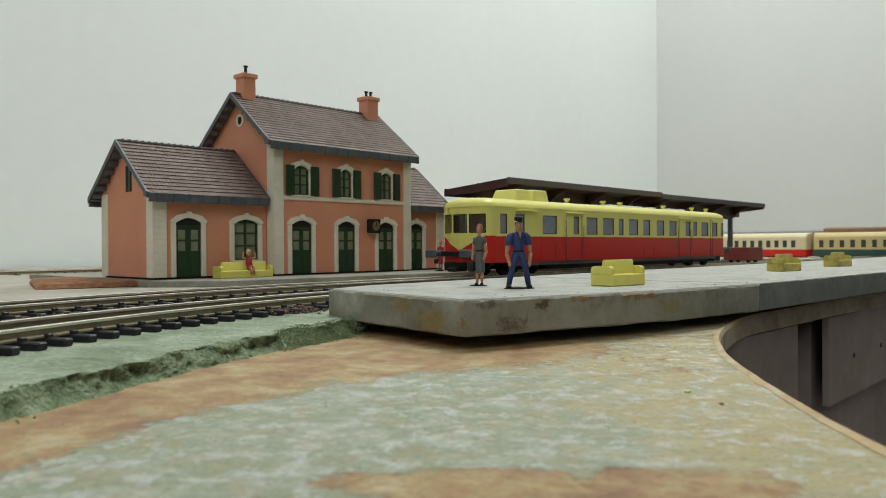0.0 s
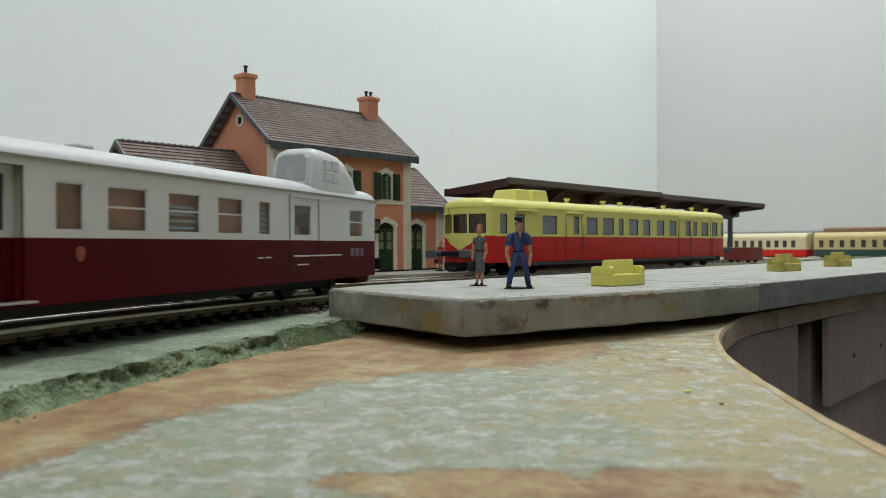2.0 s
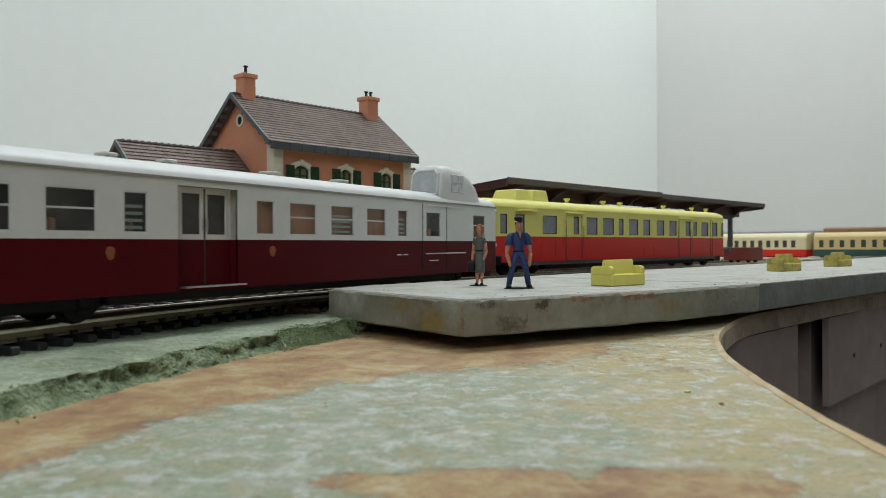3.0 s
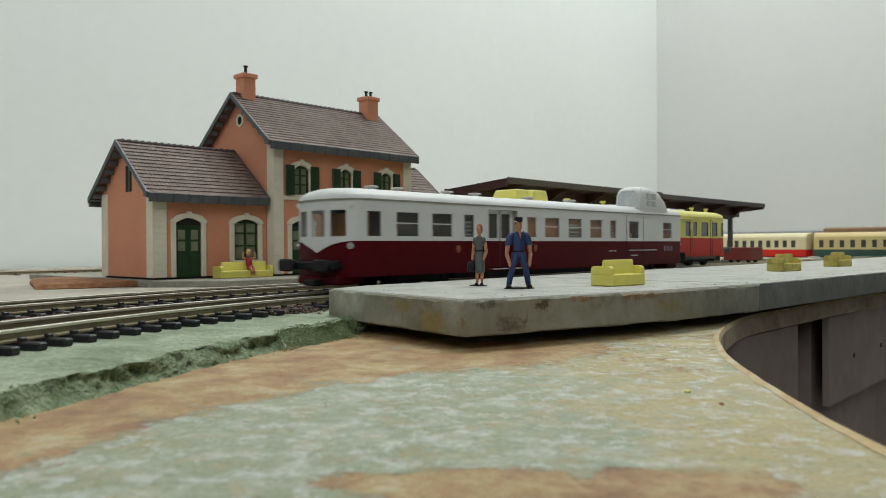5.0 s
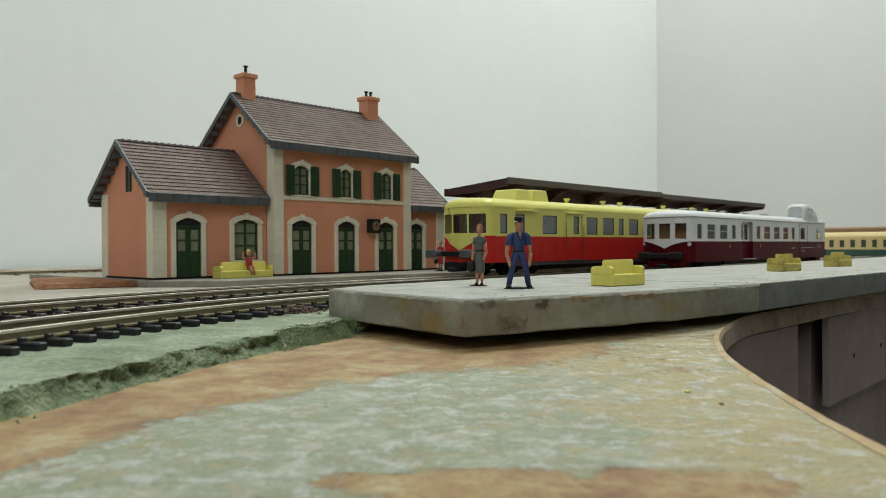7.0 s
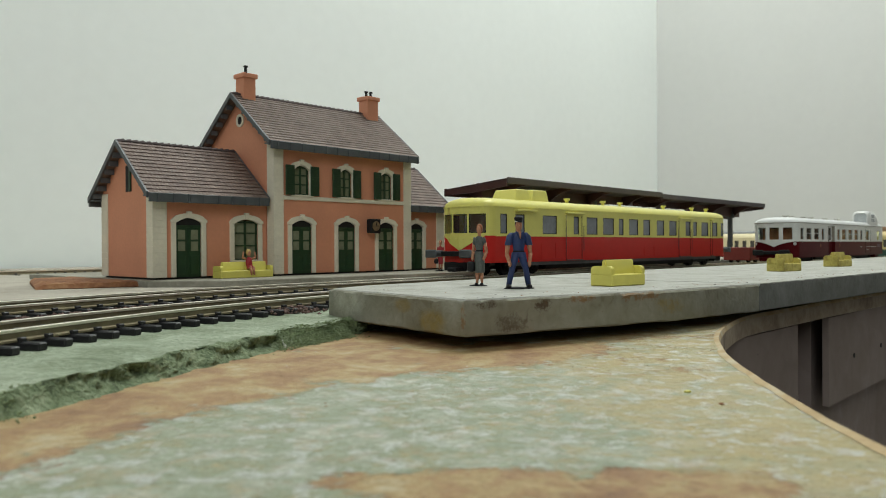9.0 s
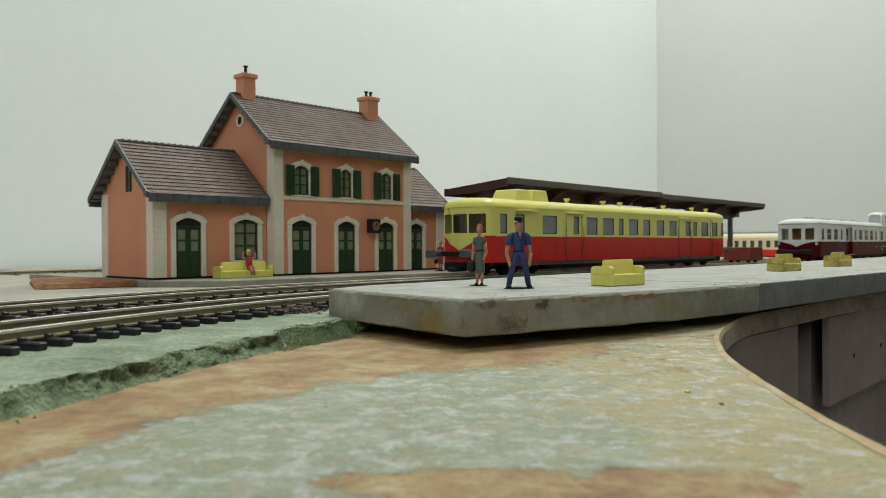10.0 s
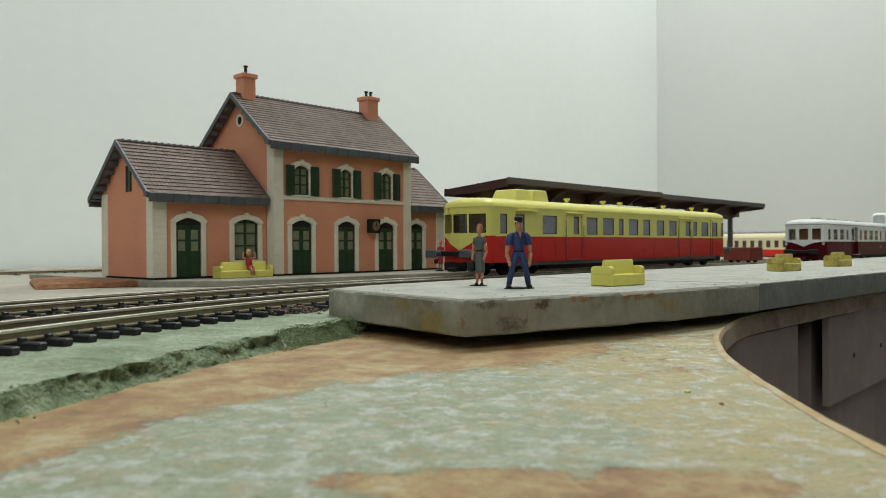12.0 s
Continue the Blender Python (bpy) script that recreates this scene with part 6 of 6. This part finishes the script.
            painted(bm, 0, limb, (sx * 0.0026, 0.0001, 0.0137), (sx * 0.0032, 0.0004, 0.0110), 0.0007, 0.0007)
            painted(bm, 0, limb, (sx * 0.0032, 0.0004, 0.0110), (sx * 0.0027, -0.0014, 0.0086), 0.0007, 0.0006)
        painted(bm, 1, tube, [(0.0043, 0.0021, 0.0019, 0.0003, 0), (0.0060, 0.0022, 0.0020, 0.0002, 0), (0.0086, 0.0023, 0.0019, 0, 0), (0.0103, 0.0019, 0.0016, 0, 0), (0.0114, 0.0016, 0.0013, 0, 0), (0.0134, 0.0020, 0.0017, 0, -0.0001), (0.0148, 0.0021, 0.0014, 0, 0), (0.0155, 0.0016, 0.0011, 0, 0), (0.0158, 0.0008, 0.0008, 0, 0)])
        painted(bm, 2, tube, [(0.0110, 0.00172, 0.00142, 0, 0), (0.0115, 0.00168, 0.00138, 0, 0)])
        painted(bm, 0, tube, [(0.0154, 0.0007, 0.0007, 0, 0), (0.0168, 0.0007, 0.0007, 0, 0)])
        painted(bm, 0, ball, (0, -0.0003, 0.0178), 0.0013, 0.88, 0.95, 1.15)
        painted(bm, 3, ball, (0, 0.0004, 0.0183), 0.0015, 0.95, 1.0, 1.0)
        painted(bm, 3, ball, (0, 0.0013, 0.0176), 0.0009, 1.1, 0.8, 1.2)
        painted(bm, 2, box, -0.0052, -0.0018, -0.0022, -0.0004, 0.0046, 0.0078, bevel=0.0006)
        painted(bm, 2, limb, (-0.0030, -0.0013, 0.0078), (-0.0027, -0.0013, 0.0090), 0.0002, 0.0002)
        painted(bm, 2, ball, (-0.0006, 0.0001, 0.0002), 0.0044, 1.0, 0.52, 0.10)
        painted(bm, 2, ball, (0.0014, -0.0004, 0.0002), 0.0024, 1.0, 0.70, 0.12)
    figure("figurine", LINE @ pose(-0.0352, -0.0612, SLAB_Z + 0.0002, 0, 0, -75), "standing figurine in a grey-green dress with a bag", [SKIN, GREYDRESS, BLACK, HAIR], woman, 0.72)

    figure("figurine", LINE @ pose(0.1400, 0.1200, HALL_Z + 0.0002, 0, 0, -60), "standing figurine in a red dress by the station door", [SKIN, REDP, BLACK, HAIR], woman, 0.75)

    def sitter(bm):
        for sx in (-1, 1):
            painted(bm, 0, limb, (sx * 0.0009, 0, 0.0045), (sx * 0.0010, -0.0040, 0.0046), 0.0010, 0.0008)
            painted(bm, 0, limb, (sx * 0.0010, -0.0040, 0.0046), (sx * 0.0010, -0.0044, 0.0012), 0.0008, 0.0006)
            painted(bm, 0, limb, (sx * 0.0020, 0, 0.0092), (sx * 0.0046, -0.0004, 0.0100), 0.0007, 0.0006)
            painted(bm, 0, limb, (sx * 0.0046, -0.0004, 0.0100), (sx * 0.0040, -0.0002, 0.0128), 0.0006, 0.0005)
        painted(bm, 1, ball, (0, 0, 0.0072), 0.0022, 1.0, 0.8, 1.5)
        painted(bm, 1, ball, (0, -0.0016, 0.0048), 0.0021, 1.0, 1.1, 0.6)
        painted(bm, 0, ball, (0, -0.0002, 0.0122), 0.0014, 0.9, 1.0, 1.1)
        painted(bm, 2, ball, (0, 0.0005, 0.0128), 0.0017, 1.05, 1.0, 1.0)
    figure("figurine", LINE @ pose(0.0078, 0.1355, HALL_Z + 0.0006, 0, 0, 0), "seated figurine in red on the yellow bench", [SKIN, REDP, BLOND], sitter)


def platform_litter():
    """Flecks of dirt, glue and straw on the slab and the board."""
    rnd = random.Random(21)
    for name, mat, n, label in (("dark_flecks", DARK, 130, "tiny dark flecks of dirt on the slab and board"), ("pale_flecks", WHITEP, 70, "tiny pale flecks of plaster on the slab"), ("straw_flecks", WOOD, 260, "tiny brown flecks along the slab rim")):
        bm = B()
        for k in range(n):
            where = rnd.random()
            if where < 0.72:
                u = rnd.uniform(-0.08, 0.32)
                rim = -0.098 - max(0, min(1, (u + 0.085) / 0.115)) * 0.024
                o = rim + 0.0012 + abs(rnd.gauss(0, 0.006)) if where < 0.5 else rnd.uniform(rim, -0.03)
                p = LINE @ Vector((u, o, SLAB_Z + 0.0003))
            else:
                p = Vector((rnd.uniform(-0.045, 0.075), rnd.uniform(0.11, 0.215), 0.0002))
                if p.x > 0.05 and p.y < 0.17:
                    continue
            m = Matrix.Translation(p) @ Euler((rnd.uniform(-0.3, 0.3), rnd.uniform(-0.3, 0.3), rnd.uniform(0, 6))).to_matrix().to_4x4()
            r = rnd.uniform(0.00006, 0.00020) if where < 0.72 else rnd.uniform(0.00004, 0.00012)
            ball(bm, (0, 0, 0), r, rnd.uniform(0.8, 4.0), 1, 0.5, sub=1, m=m)
        solid(name, bm, mat, None, label, "litter", kind="stuff")
    for x, y, r, mat, hue in ((0.0412, 0.1297, 0.00042, YELLOW, "ochre"), (0.0432, 0.1195, 0.00030, WOOD, "brown")):
        bm = B()
        ball(bm, (x, y, 0.0002), r, 1.5, 1, 0.6)
        solid("crumb", bm, mat, None, "single " + hue + " crumb lying on the painted board", "crumb")


# ---------- build ----------
room()
baseboard()
frame_below()
foam_bed()
moss()
tracks()
platform()
benches()
station_platform()
station()
canopy()
parked_railcar()
far_coaches()
figures()
platform_litter()
RAILCAR, WHEELSETS = moving_railcar()

# ---------- what moves: the railcar runs in from the arc and stops at the far end ----------
RUN = [(0.0, -0.478), (0.4, -0.4285), (0.8, -0.3808), (1.0, -0.3620), (1.2, -0.3370), (1.5, -0.2960), (2.0, -0.2420), (2.5, -0.2042), (3.0, -0.1713), (3.6, -0.1300), (4.2, -0.0860), (4.8, -0.0384), (5.0, -0.0100), (5.2, 0.0160),
       (5.6, 0.0735), (6.0, 0.1307), (6.5, 0.1921), (7.0, 0.2510), (7.6, 0.3120), (8.2, 0.3660), (9.0, 0.4312), (9.5, 0.4608), (10.0, 0.4820), (10.5, 0.4940), (11.0, 0.4985), (11.5, 0.4990), (12.0, 0.4990)]


def run_at(t):
    """Arc length of the rear bogie at t seconds, smoothly through RUN."""
    k = max(i for i in range(len(RUN) - 1) if RUN[i][0] <= t + 1e-9)
    (t0, a), (t1, b) = RUN[k], RUN[k + 1]
    slope = lambda i: (RUN[min(i + 1, len(RUN) - 1)][1] - RUN[max(i - 1, 0)][1]) / (RUN[min(i + 1, len(RUN) - 1)][0] - RUN[max(i - 1, 0)][0])
    h, u = t1 - t0, (t - t0) / (t1 - t0)
    return a * (2 * u ** 3 - 3 * u * u + 1) + b * (3 * u * u - 2 * u ** 3) + h * (slope(k) * (u ** 3 - 2 * u * u + u) + slope(k + 1) * (u ** 3 - u * u))


def car_pose(s):
    a, b = Vector(line(s)[:2]), Vector(line(s + 0.17)[:2])
    h = math.atan2(b.y - a.y, b.x - a.x)
    p = a - 0.039 * Vector((math.cos(h), math.sin(h)))
    return pose(p.x, p.y, RAIL_Z, 0, 0, math.degrees(h))


def motions():
    walk(RAILCAR, [(k / 10, car_pose(run_at(k / 10))) for k in range(121)])
    s0 = run_at(0)
    for ob, wx, r in WHEELSETS:
        walk(ob, [(k / 30, Matrix.Translation((wx, 0, r + 0.0002)) @ Matrix.Rotation((run_at(k / 30) - s0) / r, 4, "Y")) for k in range(361)])


motions()
